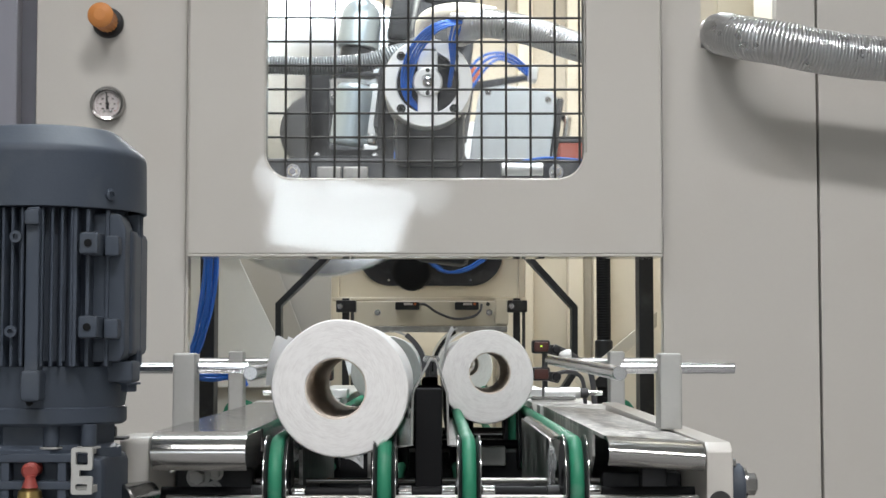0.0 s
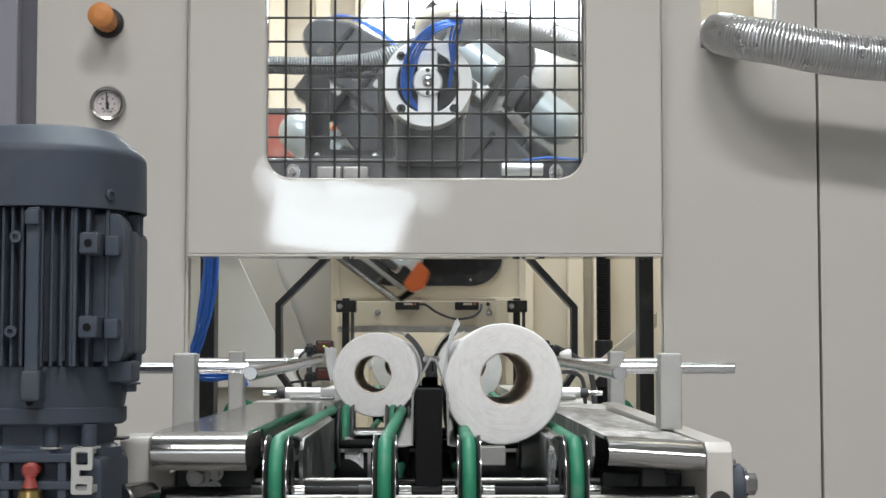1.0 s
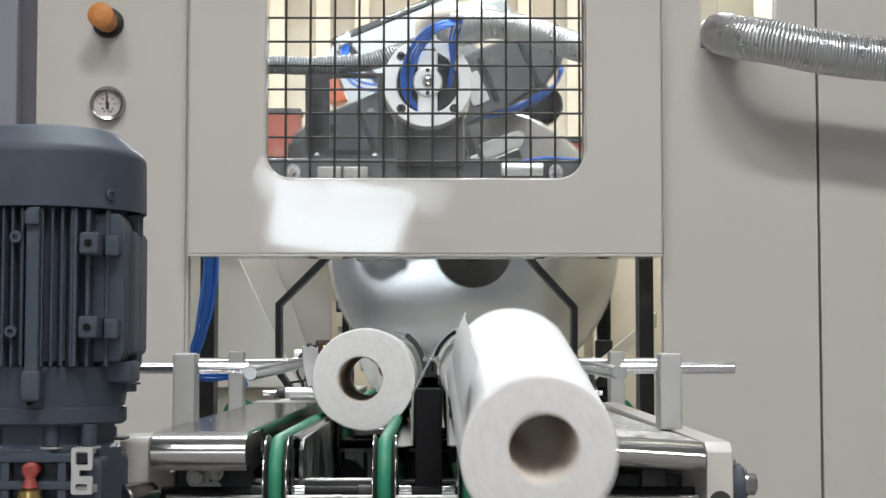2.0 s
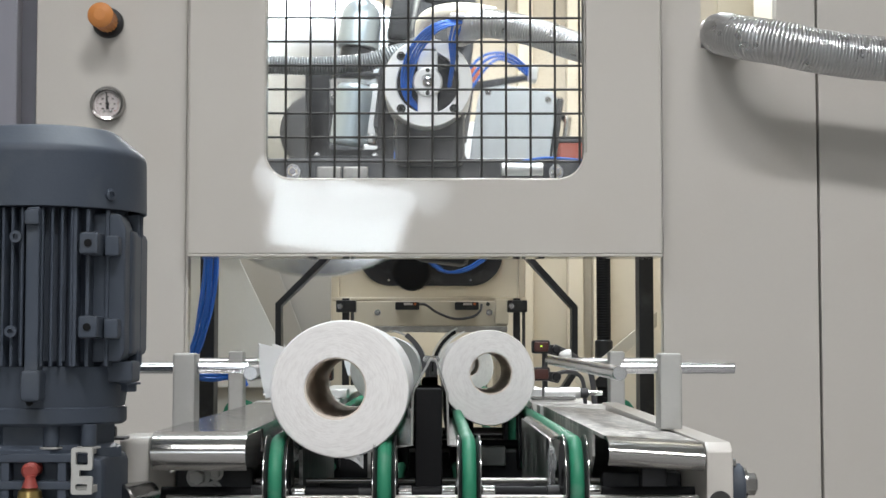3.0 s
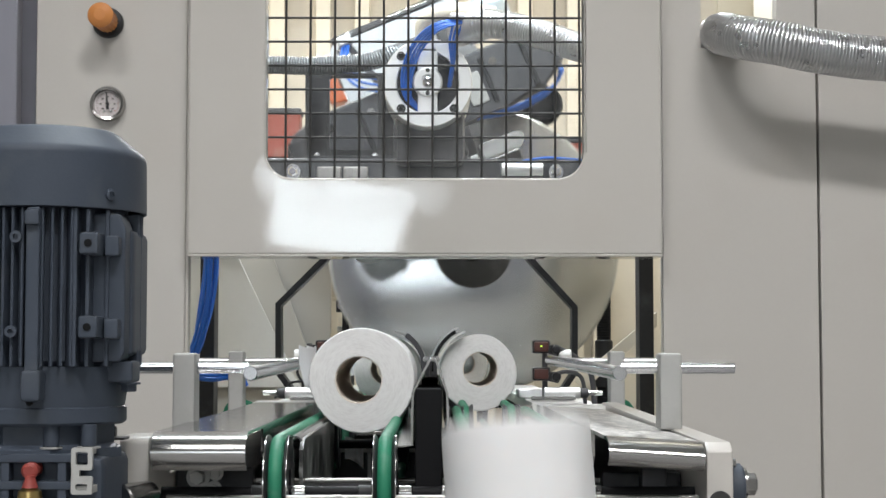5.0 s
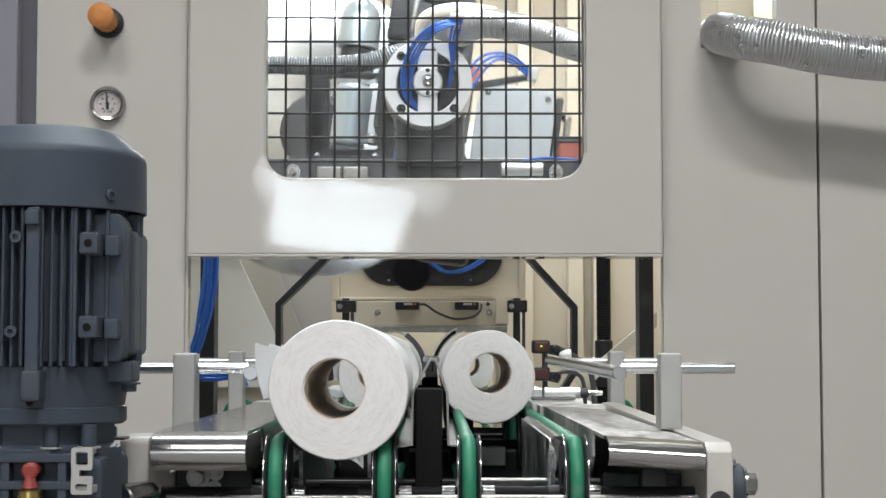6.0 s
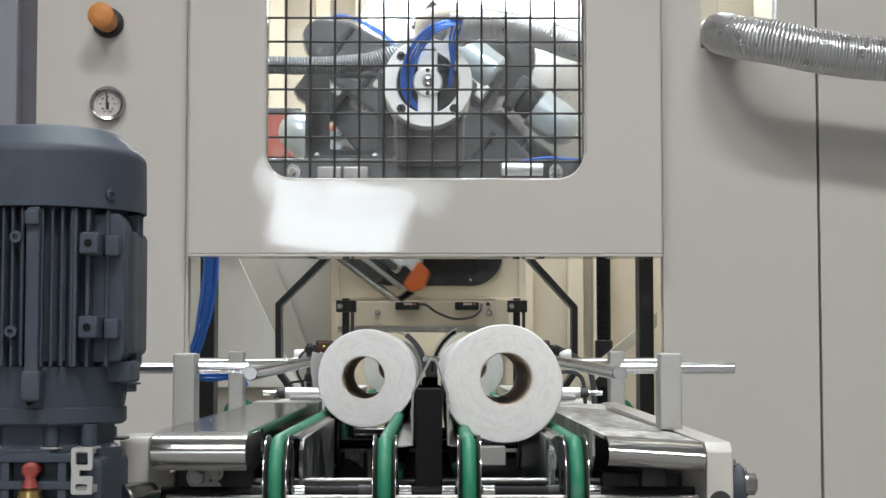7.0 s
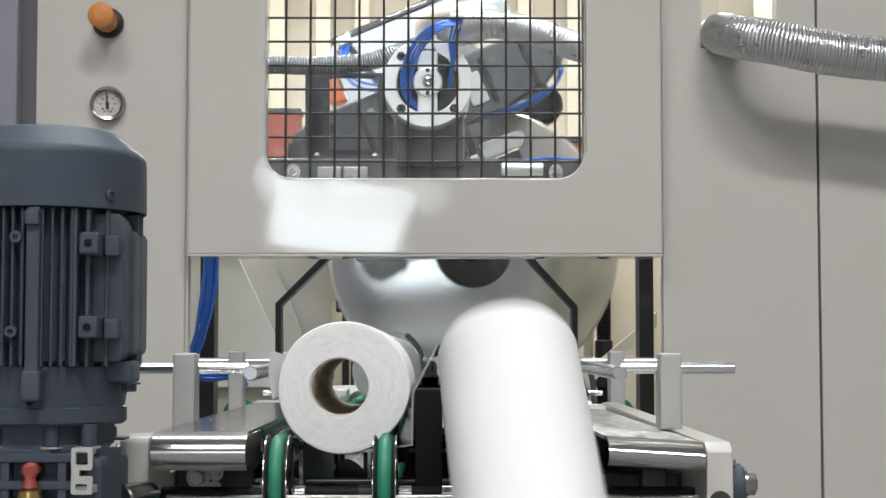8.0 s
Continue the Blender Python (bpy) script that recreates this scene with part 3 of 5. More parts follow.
def saw_hub():
    h = thing("saw_hub", (-0.0086, 2.67, 1.36), "fixed aluminium bearing hub of the orbital saw", "machine hub")
    c = Vector((-0.0086, 2.67, 1.4193))
    f = (0, -1, 0)
    part("ring", lathe(B(), [(0.051, 0), (0.0735, 0), (0.0735, 0.02), (0.072, 0.022), (0.053, 0.022), (0.051, 0.02)], c, f, 64, True), "aluminium", h)
    part("drum", lathe(B(), [(0, -0.16), (0.073, -0.16), (0.073, -0.005), (0, -0.005)], c, f, 48), "aluminium", h)
    part("recess", lathe(B(), [(0, -0.003), (0.0512, -0.003), (0.0512, 0.003), (0, 0.003)], c, f, 48), "black", h)
    bm = box(B(), c.x - 0.0165, c.x + 0.0165, 2.648, 2.672, c.z - 0.055, c.z + 0.058, 0.002)
    part("bridge_plate", bm, "aluminium", h)
    part("bearing_boss", lathe(B(), [(0.012, 0.018), (0.0245, 0.018), (0.0245, 0.027), (0.022, 0.03), (0.012, 0.03)], c, f, 40, True), "aluminium", h)
    part("bearing_pin", lathe(B(), [(0, 0.02), (0.0085, 0.02), (0.0085, 0.028), (0.005, 0.03), (0, 0.028)], c, f, 24), "steel", h)
    # Black discs on boss and ring stand in for dark open holes.
    for dz in (-0.019, 0.019):
        part("screw", lathe(B(), [(0, 0.0295), (0.0036, 0.0295), (0.0036, 0.031), (0, 0.031)], c + Vector((0, 0, dz)), f, 16), "ink", h)
    for a in (45, 135, 225, 315):
        q = c + Vector((math.cos(radians(a)), 0, math.sin(radians(a)))) * 0.0615
        part("dark_hole_disc", lathe(B(), [(0, 0.0205), (0.0075, 0.0205), (0.0075, 0.0235), (0.0045, 0.0235), (0.0045, 0.022), (0, 0.022)], q, f, 20), "ink", h)
    bm = B()
    box(bm, c.x - 0.055, c.x + 0.062, 2.70, 2.86, 1.0 + 0.29, c.z - 0.02, 0.012)
    part("pedestal", bm, "charcoal", h)
    t = thing("air_tubes", (-0.0086, 2.62, 1.40), "bundle of blue air tubes looped into the hub", "tubing")
    rng = random.Random(3)
    for i in range(5):
        o, w = i * 0.0042, rng.uniform(-0.002, 0.002)
        pts = glide([(c.x - 0.012 - o * 0.5, 2.668, c.z - 0.047 + o), (c.x - 0.038 + o * 0.6, 2.65, c.z - 0.022 + w), (c.x - 0.0425 + o, 2.64, c.z + 0.008), (c.x - 0.034 + o * 1.2, 2.625, c.z + 0.042 + w), (c.x - 0.014 + o, 2.61, c.z + 0.07 - o * 0.4), (c.x + 0.012 + o * 0.5, 2.6, c.z + 0.088 - o * 0.6 + w), (c.x + 0.044 + o, 2.61, c.z + 0.098 - o * 0.3)], 8)
        part("tube", sweep(B(), pts, 0.0021, 8), "blue", t)
    for i in range(3):
        o = i * 0.005
        pts = glide([(c.x + 0.034 + o * 0.3, 2.668, c.z - 0.004), (c.x + 0.039 + o * 0.4, 2.64, c.z + 0.03), (c.x + 0.036 + o, 2.62, c.z + 0.062), (c.x + 0.044 + o * 1.6, 2.61, c.z + 0.1)], 8)
        part("tube", sweep(B(), pts, 0.0021, 8), "blue", t)
    part("tube_clip", box(B(), c.x + 0.036, c.x + 0.06, 2.6, 2.62, c.z + 0.096, c.z + 0.106, 0.003), "aluminium", t, "pale tube clip")
    b = thing("hub_elbow", (0.0, 2.62, 1.50), "worn cream elbow above the hub", "pipe elbow")
    part("elbow", sweep(B(), glide([(c.x - 0.005, 2.68, c.z + 0.07), (c.x + 0.0, 2.66, c.z + 0.105), (c.x + 0.05, 2.64, c.z + 0.115), (c.x + 0.11, 2.64, c.z + 0.108)], 8), 0.0165, 20), "cream", b)


def inner_hoses():
    h = thing("conduit_hose", (-0.15, 2.5, 1.40), "grey corrugated conduit hose leading to the hub", "hose")
    pts = glide([(-0.46, 2.72, 1.457), (-0.280, 2.72, 1.4605), (-0.207, 2.72, 1.459), (-0.12, 2.72, 1.4645), (-0.07, 2.72, 1.478), (-0.02, 2.74, 1.50)], 12)
    part("hose_wall", sweep(B(), pts, 0.0158, 18, False, (0.0046, 0.0020)), "conduit", h, "grey ribbed conduit")
    h = thing("extraction_hose", (0.15, 2.5, 1.45), "silver corrugated foil hose from the hub", "hose")
    pts = glide([(0.045, 2.68, 1.508), (0.078, 2.6, 1.507), (0.125, 2.58, 1.498), (0.178, 2.55, 1.478), (0.235, 2.52, 1.452), (0.36, 2.46, 1.41)], 16)
    part("hose_wall", sweep(B(), pts, 0.0235, 24, False, (0.0048, 0.0018)), "hose", h)


def inner_frame():
    b = thing("cross_beam", (-0.0087, 2.78, 1.265), "dark steel cross beam with chrome fittings", "machine beam")
    part("beam", box(B(), -0.55, 0.52, 2.74, 2.81, 1.262, 1.305, 0.004), "charcoal", b)
    for x, z in ((-0.236, 1.281), (0.208, 1.281)):
        bm = B()
        lathe(bm, [(0.007, 0), (0.0145, 0.0), (0.0145, 0.008), (0.0125, 0.011), (0.007, 0.011)], (x, 2.74, z), (0, -1, 0), 24, True)
        lathe(bm, [(0, 0.0), (0.009, 0), (0.009, 0.016), (0.006, 0.018), (0, 0.018)], (x, 2.739, z), (0, -1, 0), 6)
        part("nut", bm, "chrome", b)
    part("cylinder", rod(B(), (0.115, 2.72, 1.284), (0.185, 2.72, 1.284), 0.011, 20), "aluminium", b)
    for x in (-0.175, -0.13):
        part("cover_plate", box(B(), x - 0.021, x + 0.021, 2.728, 2.741, 1.268, 1.29, 0.004), "dull_steel", b)
    part("tube", sweep(B(), glide([(0.14, 2.72, 1.296), (0.19, 2.715, 1.303), (0.25, 2.72, 1.3)], 8), 0.0022, 8), "blue", b)
    # fixed plate beside the hub, with a square cut-out
    c = thing("support_plate", (-0.15, 2.8, 1.304), "black support plate with a rectangular cut-out", "machine plate")
    part("plate", holed(B(), (-0.2205, -0.068, 1.3045, 1.4595), rounded(-0.179, -0.0955, 1.3262, 1.4530, 0.005, 4), 2.79, 2.81, 0.001), "black", c)
    part("foot", box(B(), -0.2205, -0.068, 2.76, 2.79, 1.3045, 1.312, 0.002), "black", c)
    for x in (-0.2, -0.1):
        part("screw", bolt(B(), (x, 2.79, 1.316), (0, -1, 0), 0.0035, 0.003), "steel", c)
    for x0, x1, z1 in ((-0.72, -0.293, 1.4135), (0.261, 0.62, 1.4075)):
        k = thing("shelf_bar", ((x0 + x1) / 2, 3.66, z1 - 0.022), "dark steel shelf bar fixed to the side wall", "machine beam", "shelf bars")
        part("bar", box(B(), x0, x1, 3.637, 3.703, z1 - 0.022, z1, 0.003), "charcoal", k)
        part("clip", box(B(), (x0 + x1) / 2 - 0.015, (x0 + x1) / 2 + 0.015, 3.633, 3.637, z1 - 0.018, z1 - 0.004, 0.0005), "steel", k)
    for x0, x1, z0, z1 in ((-0.418, -0.299, 1.4139, 1.5215), (0.2846, 0.3607, 1.4079, 1.4548)):
        r = thing("red_box", ((x0 + x1) / 2, 3.66, z0), "faded red painted metal box beside the saw", "box", "red boxes")
        part("case", box(B(), x0, x1, 3.635, 3.705, z0, z1, 0.005), "red", r)
        part("lid", box(B(), x0 - 0.003, x1 + 0.003, 3.632, 3.708, z1 - 0.008, z1 + 0.004, 0.003), "charcoal", r)


def inner_lower():
    # folded guide rails
    for s, line in ((-1, [(-0.150, 1.13), (-0.1601, 1.1183), (-0.2304, 1.0484), (-0.2297, 0.9467), (-0.2041, 0.9129), (-0.16, 0.908)]),
                    (1, [(0.134, 1.13), (0.144, 1.1184), (0.2119, 1.0442), (0.2114, 0.9467), (0.1857, 0.9086), (0.14, 0.905)])):
        g = thing("guard_rail", (line[3][0], 2.45, 0.9), "black bent flat bar rail around the log path", "rail", "bent rails")
        part("bar", strip(B(), line, 0.009, 2.425, 2.465), "black", g)
    for x in (-0.3574, 0.3390):
        u = thing("upright_post", (x, 2.6, 0.0), "black steel upright inside the housing", "post", "black uprights")
        part("post", box(B(), x - 0.0115, x + 0.0115, 2.58, 2.63, 0.0, 1.7, 0.002), "black", u)
    c = thing("air_tube_bundle", (-0.345, 2.5, 0.93), "bundle of blue air tubes hanging inside", "tubing")
    rng = random.Random(5)
    for k in range(8):
        o, d = (k % 4) * 0.0055, 0.012 * (k // 4)
        w = [rng.uniform(-0.003, 0.003) for _ in range(6)]
        pts = glide([(-0.350 + o + w[0], 2.5 + d, 1.2), (-0.350 + o + w[1], 2.5 + d, 1.11), (-0.357 + o + w[2], 2.5 + d, 1.045), (-0.371 + o * 1.1 + w[3], 2.5 + d, 0.99), (-0.385 + o, 2.5 + d, 0.957), (-0.362 + o, 2.49 + d, 0.943 - o * 0.4 + w[4]), (-0.30 - o * 0.5, 2.5 + d, 0.944 - o * 0.4), (-0.285 - o * 0.5, 2.5 + d, 0.926)], 8)
        part("tube", sweep(B(), pts, 0.0024, 8), "blue", c)
    p = thing("vacuum_pipe", (0.378, 3.6, 0.0), "black ribbed vacuum pipe standing upright", "pipe")
    part("pipe_wall", sweep(B(), glide([(0.378, 3.6, 0.0), (0.378, 3.6, 0.6), (0.378, 3.6, 1.365)], 12), 0.0162, 18, False, (0.0058, 0.0014)), "rubber", p)
    part("sleeve", rod(B(), (0.378, 3.6, 0.90), (0.378, 3.6, 1.004), 0.0198, 20), "black", p)
    # slanted chute plates
    bm = prism(B(), [(-0.55, 1.3), (-0.41, 1.3), (-0.3467, 1.144), (-0.2773, 1.001), (-0.235, 0.915), (-0.55, 0.915)], 2.9, 2.915, 0.002)
    solid("wall_9", bm, "white_paint", "white slanted steel plate inside the housing", "wall", kind="structure")
    solid("wall_10", box(B(), -0.72, -0.238, 3.80, 3.82, 0, 1.5, 0.002), "beige", "beige inner partition beside the infeed", "wall", kind="structure")
    bm = prism(B(), [(-0.6, 1.3), (-0.41, 1.3), (-0.371, 1.199), (-0.272, 0.942), (-0.255, 0.9), (-0.6, 0.9)], 3.76, 3.775, 0.002)
    solid("wall_11", bm, "beige", "beige slanted gusset plate on the partition", "wall", kind="structure")
    b = thing("brace_bar", (0.3, 2.75, 0.9), "cream flat brace bar leaning inside the housing", "brace")
    part("bar", prism(B(), [(0.235, 0.93), (0.25, 0.915), (0.372, 1.02), (0.372, 1.045)], 2.70, 2.71, 0.001), "cream", b)
    # far frame with slot
    w = thing("infeed_gate", (-0.008, 3.9, 1.03), "cream infeed frame with a black rounded slot", "machine frame")
    bm = B()
    holed(bm, (-0.2384, 0.2196, 1.105, 1.5), rounded(-0.170, 0.160, 1.141, 1.418, 0.07), 3.88, 3.92, 0.003)
    part("face_plate", bm, "cream", w)
    # Black sheet stands in for the slot's dark inside.
    part("slot_dark_sheet", box(B(), -0.2, 0.19, 3.93, 3.95, 1.12, 1.45), "black", w)
    part("slot_lip", ring_plate(B(), rounded(-0.176, 0.166, 1.135, 1.424, 0.074), rounded(-0.150, 0.140, 1.162, 1.40, 0.055), 3.868, 3.8795), "black", w)
    for x in (-0.105, 0.09):
        part("screw", bolt(B(), (x, 3.872, 1.148), (0, -1, 0), 0.0035, 0.004), "steel", w)
    part("ledge", box(B(), -0.235, 0.217, 3.82, 3.92, 1.098, 1.106, 0.002), "cream", w)
    part("rib", box(B(), -0.2384, -0.222, 3.845, 3.88, 1.107, 1.5, 0.002), "cream", w)
    part("rib", box(B(), 0.203, 0.2196, 3.845, 3.88, 1.107, 1.5, 0.002), "cream", w)
    part("lower_plate", box(B(), -0.215, 0.168, 3.69, 3.71, 1.036, 1.092, 0.002), "cream", w)
    part("lower_fold", box(B(), -0.215, 0.168, 3.66, 3.7, 1.022, 1.0355, 0.002), "dull_steel", w)
    part("hinge_block", box(B(), 0.142, 0.172, 3.675, 3.6895, 1.04, 1.096, 0.002), "cream", w)
    for x, z in ((-0.125, 1.067), (0.128, 1.067), (0.155, 1.084), (0.125, 1.086)):
        part("screw", bolt(B(), (x, 3.69, z), (0, -1, 0), 0.005 if z < 1.07 else 0.003, 0.004), "steel" if z < 1.07 else "ink", w)
    part("stand", box(B(), -0.215, -0.19, 3.72, 3.9, 0, 1.1), "cream", w)
    part("stand", box(B(), 0.143, 0.168, 3.72, 3.9, 0, 1.1), "cream", w)
    for x in (-0.0575, 0.0767):
        s = thing("photo_sensor", (x, 3.68, 1.072), "small dark photo sensor with a white front", "sensor", "far sensors")
        part("case", box(B(), x - 0.027, x + 0.027, 3.668, 3.689, 1.073, 1.09, 0.002), "black", s)
        part("label", box(B(), x - 0.008, x + 0.012, 3.6655, 3.6682, 1.083, 1.088), "dial", s, "white label")
        part("button", box(B(), x + 0.015, x + 0.02, 3.6655, 3.6682, 1.083, 1.088), "orange_tip", s, "red button")
    cable = thing("sensor_cable", (0.03, 3.66, 1.04), "thin grey cable sagging between the sensors", "cable")
    part("cable", sweep(B(), glide([(-0.03, 3.665, 1.085), (-0.015, 3.66, 1.083), (0.01, 3.655, 1.066), (0.05, 3.65, 1.052), (0.09, 3.655, 1.057), (0.107, 3.66, 1.072), (0.11, 3.668, 1.085)], 8), 0.0028, 8), "charcoal", cable)
    # clamp columns
    for x in (-0.189, 0.1842):
        k = thing("clamp_column", (x, 3.56, 0.9), "black clamp column with a square head", "clamp", "clamp columns")
        part("head", box(B(), x - 0.0215, x + 0.0215, 3.54, 3.58, 1.0643, 1.09, 0.002), "black", k)
        part("cap", box(B(), x - 0.0085, x + 0.0065, 3.545, 3.575, 1.09, 1.0945, 0.001), "black", k)
        part("column", box(B(), x - 0.0085, x + 0.0065, 3.55, 3.57, 0.2, 1.0643, 0.001), "black", k)
        part("guide_rod", rod(B(), (x + 0.014, 3.55, 0.2), (x + 0.014, 3.55, 1.0643), 0.0037, 12), "charcoal", k)
        part("screw", bolt(B(), (x - 0.013, 3.54, 1.077), (0, -1, 0), 0.0042, 0.003), "steel", k)
        part("foot", box(B(), x - 0.04, x + 0.04, 3.51, 3.61, 0, 0.2, 0.004), "black", k)


def log_clamps():
    """Curved shells that hold the logs where they leave the saw."""
    rows = ((LEFT, 1, 0.0600, 0.007, 35, 92, 2.22, 2.30, "charcoal"), (LEFT, 1, 0.0590, 0.003, 12, 95, 2.5, 2.6, "dull_steel"), (LEFT, 1, 0.0595, 0.004, 25, 95, 2.8, 2.9, "zinc"),
            (RIGHT, -1, 0.0575, 0.0022, 22, 95, 2.2, 2.28, "white_paint"), (RIGHT, -1, 0.0635, 0.005, 30, 92, 2.34, 2.42, "rubber"), (RIGHT, -1, 0.068, 0.0022, 24, 80, 2.46, 2.56, "white_paint"), (RIGHT, -1, 0.0595, 0.004, 20, 95, 2.8, 2.9, "zinc"))
    for cx, s, r, thick, a0, a1, y0, y1, mat in rows:
        c = thing("log_clamp", (cx + s * 0.05, (y0 + y1) / 2, 0.55), "curved clamp shell beside the log path", "clamp", "log clamps")
        n = 10
        line = [(cx + s * r * math.sin(radians(a0 + (a1 - a0) * k / n)), 0.952 + r * math.cos(radians(a0 + (a1 - a0) * k / n))) for k in range(n + 1)]
        part("shell", strip(B(), line, thick, y0, y1), mat, c)
        xs = sorted((cx + s * (r + thick / 2 - 0.001), cx + s * (r + 0.006)))
        part("bracket", box(B(), xs[0], xs[1], y0 + 0.02, y1 - 0.02, 0.55, 0.965, 0.001), "charcoal", c)
        part("screw", bolt(B(), (cx + s * (r * 0.93 + 0.006), y0, 0.968), (0, -1, 0), 0.003, 0.003), "steel", c)


# ---- the orbiting saw head ----
HEAD = (-0.0070, 3.42, 1.4192)


def dome_motor(s):
    """A capped cylinder with a domed end; s turns it to either side of the head."""
    r = 0.042
    dome = [(0, 0.098), (r * 0.35, 0.096), (r * 0.62, 0.090), (r * 0.85, 0.079), (r * 0.97, 0.064), (r, 0.05)]
    return lathe(B(), [(0, 0)] + [(r, 0.0), (r, 0.05)] + dome[::-1][1:], (s * 0.142, -0.22, s * 0.162), (s, 0, 0), 40)


def saw_head():
    h = thing("orbital_saw_head", HEAD, "rotating saw head with round blade and sharpener", "saw")
    f = (0, -1, 0)
    b = local("blade", lathe(B(), [(0, -0.002), (0.304, -0.002), (0.311, 0.0), (0.304, 0.002), (0.1, 0.003), (0, 0.003)], (0, 0, 0), f, 128), "blade", h, "large round polished blade")
    b.location = (0, 0.064, -0.2407)
    local("flange", lathe(B(), [(0, 0.003), (0.083, 0.003), (0.083, 0.012), (0.07, 0.018), (0.03, 0.022), (0, 0.022)], (0, 0.064, -0.2407), f, 64), "charcoal", h, "dark round blade flange")
    local("arm", prism(B(), [(-0.045, -0.215), (0.045, -0.215), (0.065, -0.1), (0.065, 0.05), (-0.065, 0.05), (-0.065, -0.1)], -0.10, -0.02, 0.008), "charcoal", h)
    local("axle", rod(B(), (0, -0.58, 0), (0, 0.33, 0), 0.055, 40), "charcoal", h)
    local("blade_shaft", rod(B(), (0, -0.06, -0.2), (0, 0.05, -0.2407), 0.03, 32), "steel", h)
    # motor that turns the blade
    local("drive_motor", rod(B(), (-0.048, -0.33, -0.147), (0.069, -0.33, -0.147), 0.037, 36, 0.006), "silver", h, "silver motor cylinder")
    local("motor_neck", box(B(), 0.069, 0.137, -0.36, -0.30, -0.186, -0.117, 0.008), "charcoal", h)
    local("motor_plate", prism(B(), [(0.066, -0.116), (0.14, -0.116), (0.152, -0.104), (0.152, -0.094), (0.138, -0.086), (0.066, -0.084)], -0.372, -0.352, 0.003), "aluminium", h)
    local("motor_flange", prism(B(), [(-0.055, -0.12), (0.042, -0.12), (0.042, -0.096), (0.03, -0.088), (-0.055, -0.088)], -0.345, -0.30, 0.003), "aluminium", h)
    local("motor_fitting", rod(B(), (0.044, -0.345, -0.104), (0.058, -0.345, -0.104), 0.0085, 14), "aluminium", h)
    local("motor_bracket", prism(B(), [(-0.06, -0.17), (0.06, -0.17), (0.07, -0.03), (-0.07, -0.03)], -0.285, -0.265, 0.004), "charcoal", h)
    local("spacer", box(B(), -0.04, 0.04, -0.43, -0.1, -0.10, -0.04, 0.006), "charcoal", h)
    # swing body across the axle, with rounded ends
    ends = [(0.262, -0.012), (0.272, 0.008), (0.268, 0.03), (0.245, 0.052), (0.19, 0.066)]
    outline = [(0.13, -0.05), (0.21, -0.042)] + ends + [(-x, z) for x, z in ends[::-1]] + [(-0.21, -0.042), (-0.13, -0.05)]
    local("cross_body", prism(B(), outline, -0.49, -0.43, 0.008), "charcoal", h, "dark wide swing body")
    for x in (-0.2, -0.12, 0.12, 0.2):
        local("body_rib", box(B(), x - 0.005, x + 0.005, -0.4965, -0.489, -0.036, 0.05, 0.002), "black", h)
        local("body_bolt", bolt(B(), (x + 0.02, -0.489, 0.035), (0, -1, 0), 0.005, 0.005), "steel", h)
    local("body_plate", box(B(), 0.075, 0.108, -0.494, -0.4885, -0.03, 0.03, 0.003), "zinc", h)
    local("body_socket", box(B(), -0.262, -0.222, -0.508, -0.489, -0.012, 0.036, 0.004), "black", h)
    for i in range(4):
        o = i * 0.0045
        local("air_tube", sweep(B(), glide([(0.06, -0.475 + o, -0.044), (0.13, -0.48 + o, -0.055 - o * 0.4), (0.19, -0.475 + o, -0.053 - o * 0.5), (0.235, -0.46 + o, -0.043), (0.262, -0.42, -0.02 + o)], 8), 0.0027, 8), "blue", h)
    # two domed motors, set opposite each other
    for s in (1, -1):
        local("grinder_motor", dome_motor(s), "silver", h, "silver domed motor")
        local("grinder_cap", rod(B(), (s * 0.108, -0.22, s * 0.162), (s * 0.142, -0.22, s * 0.162), 0.033, 32, 0.005), "black" if s < 0 else "silver", h)
        local("grinder_foot", box(B(), min(s * 0.085, s * 0.108), max(s * 0.085, s * 0.108), -0.25, -0.19, min(s * 0.125, s * 0.195), max(s * 0.125, s * 0.195), 0.004), "charcoal", h)
        local("grinder_body", box(B(), min(s * 0.165, s * 0.262), max(s * 0.165, s * 0.262), -0.235, -0.16, min(s * 0.004, s * 0.108), max(s * 0.004, s * 0.108), 0.012), "black", h)
        local("grinder_lid", box(B(), min(s * 0.18, s * 0.25), max(s * 0.18, s * 0.25), -0.241, -0.236, min(s * 0.02, s * 0.06), max(s * 0.02, s * 0.06), 0.002), "zinc", h)
        local("grinder_arm", prism(B(), [(s * 0.03, s * 0.02), (s * 0.18, s * 0.06), (s * 0.18, s * 0.10), (s * 0.09, s * 0.12), (s * 0.02, s * 0.06)], -0.19, -0.165, 0.004), "charcoal", h)
        local("stop_block", box(B(), s * 0.206 - 0.021, s * 0.206 + 0.021, 0.3, 0.345, 0.03, 0.09, 0.004), "orange_tip", h, "orange red stop block")
        # round black buffers that sweep past the infeed slot
        local("buffer", lathe(B(), [(0, 0), (0.041, 0), (0.043, 0.004), (0.043, 0.046), (0.037, 0.054), (0, 0.056)], (s * 0.268, 0.16, -0.005), f, 40), "rubber", h, "round black buffer")
        local("stop_arm", box(B(), min(s * 0.05, s * 0.19), max(s * 0.05, s * 0.19), 0.318, 0.334, 0.04, 0.08, 0.004), "charcoal", h)
        local("buffer_arm", box(B(), min(s * 0.04, s * 0.25), max(s * 0.04, s * 0.25), 0.162, 0.19, -0.035, 0.025, 0.006), "charcoal", h)
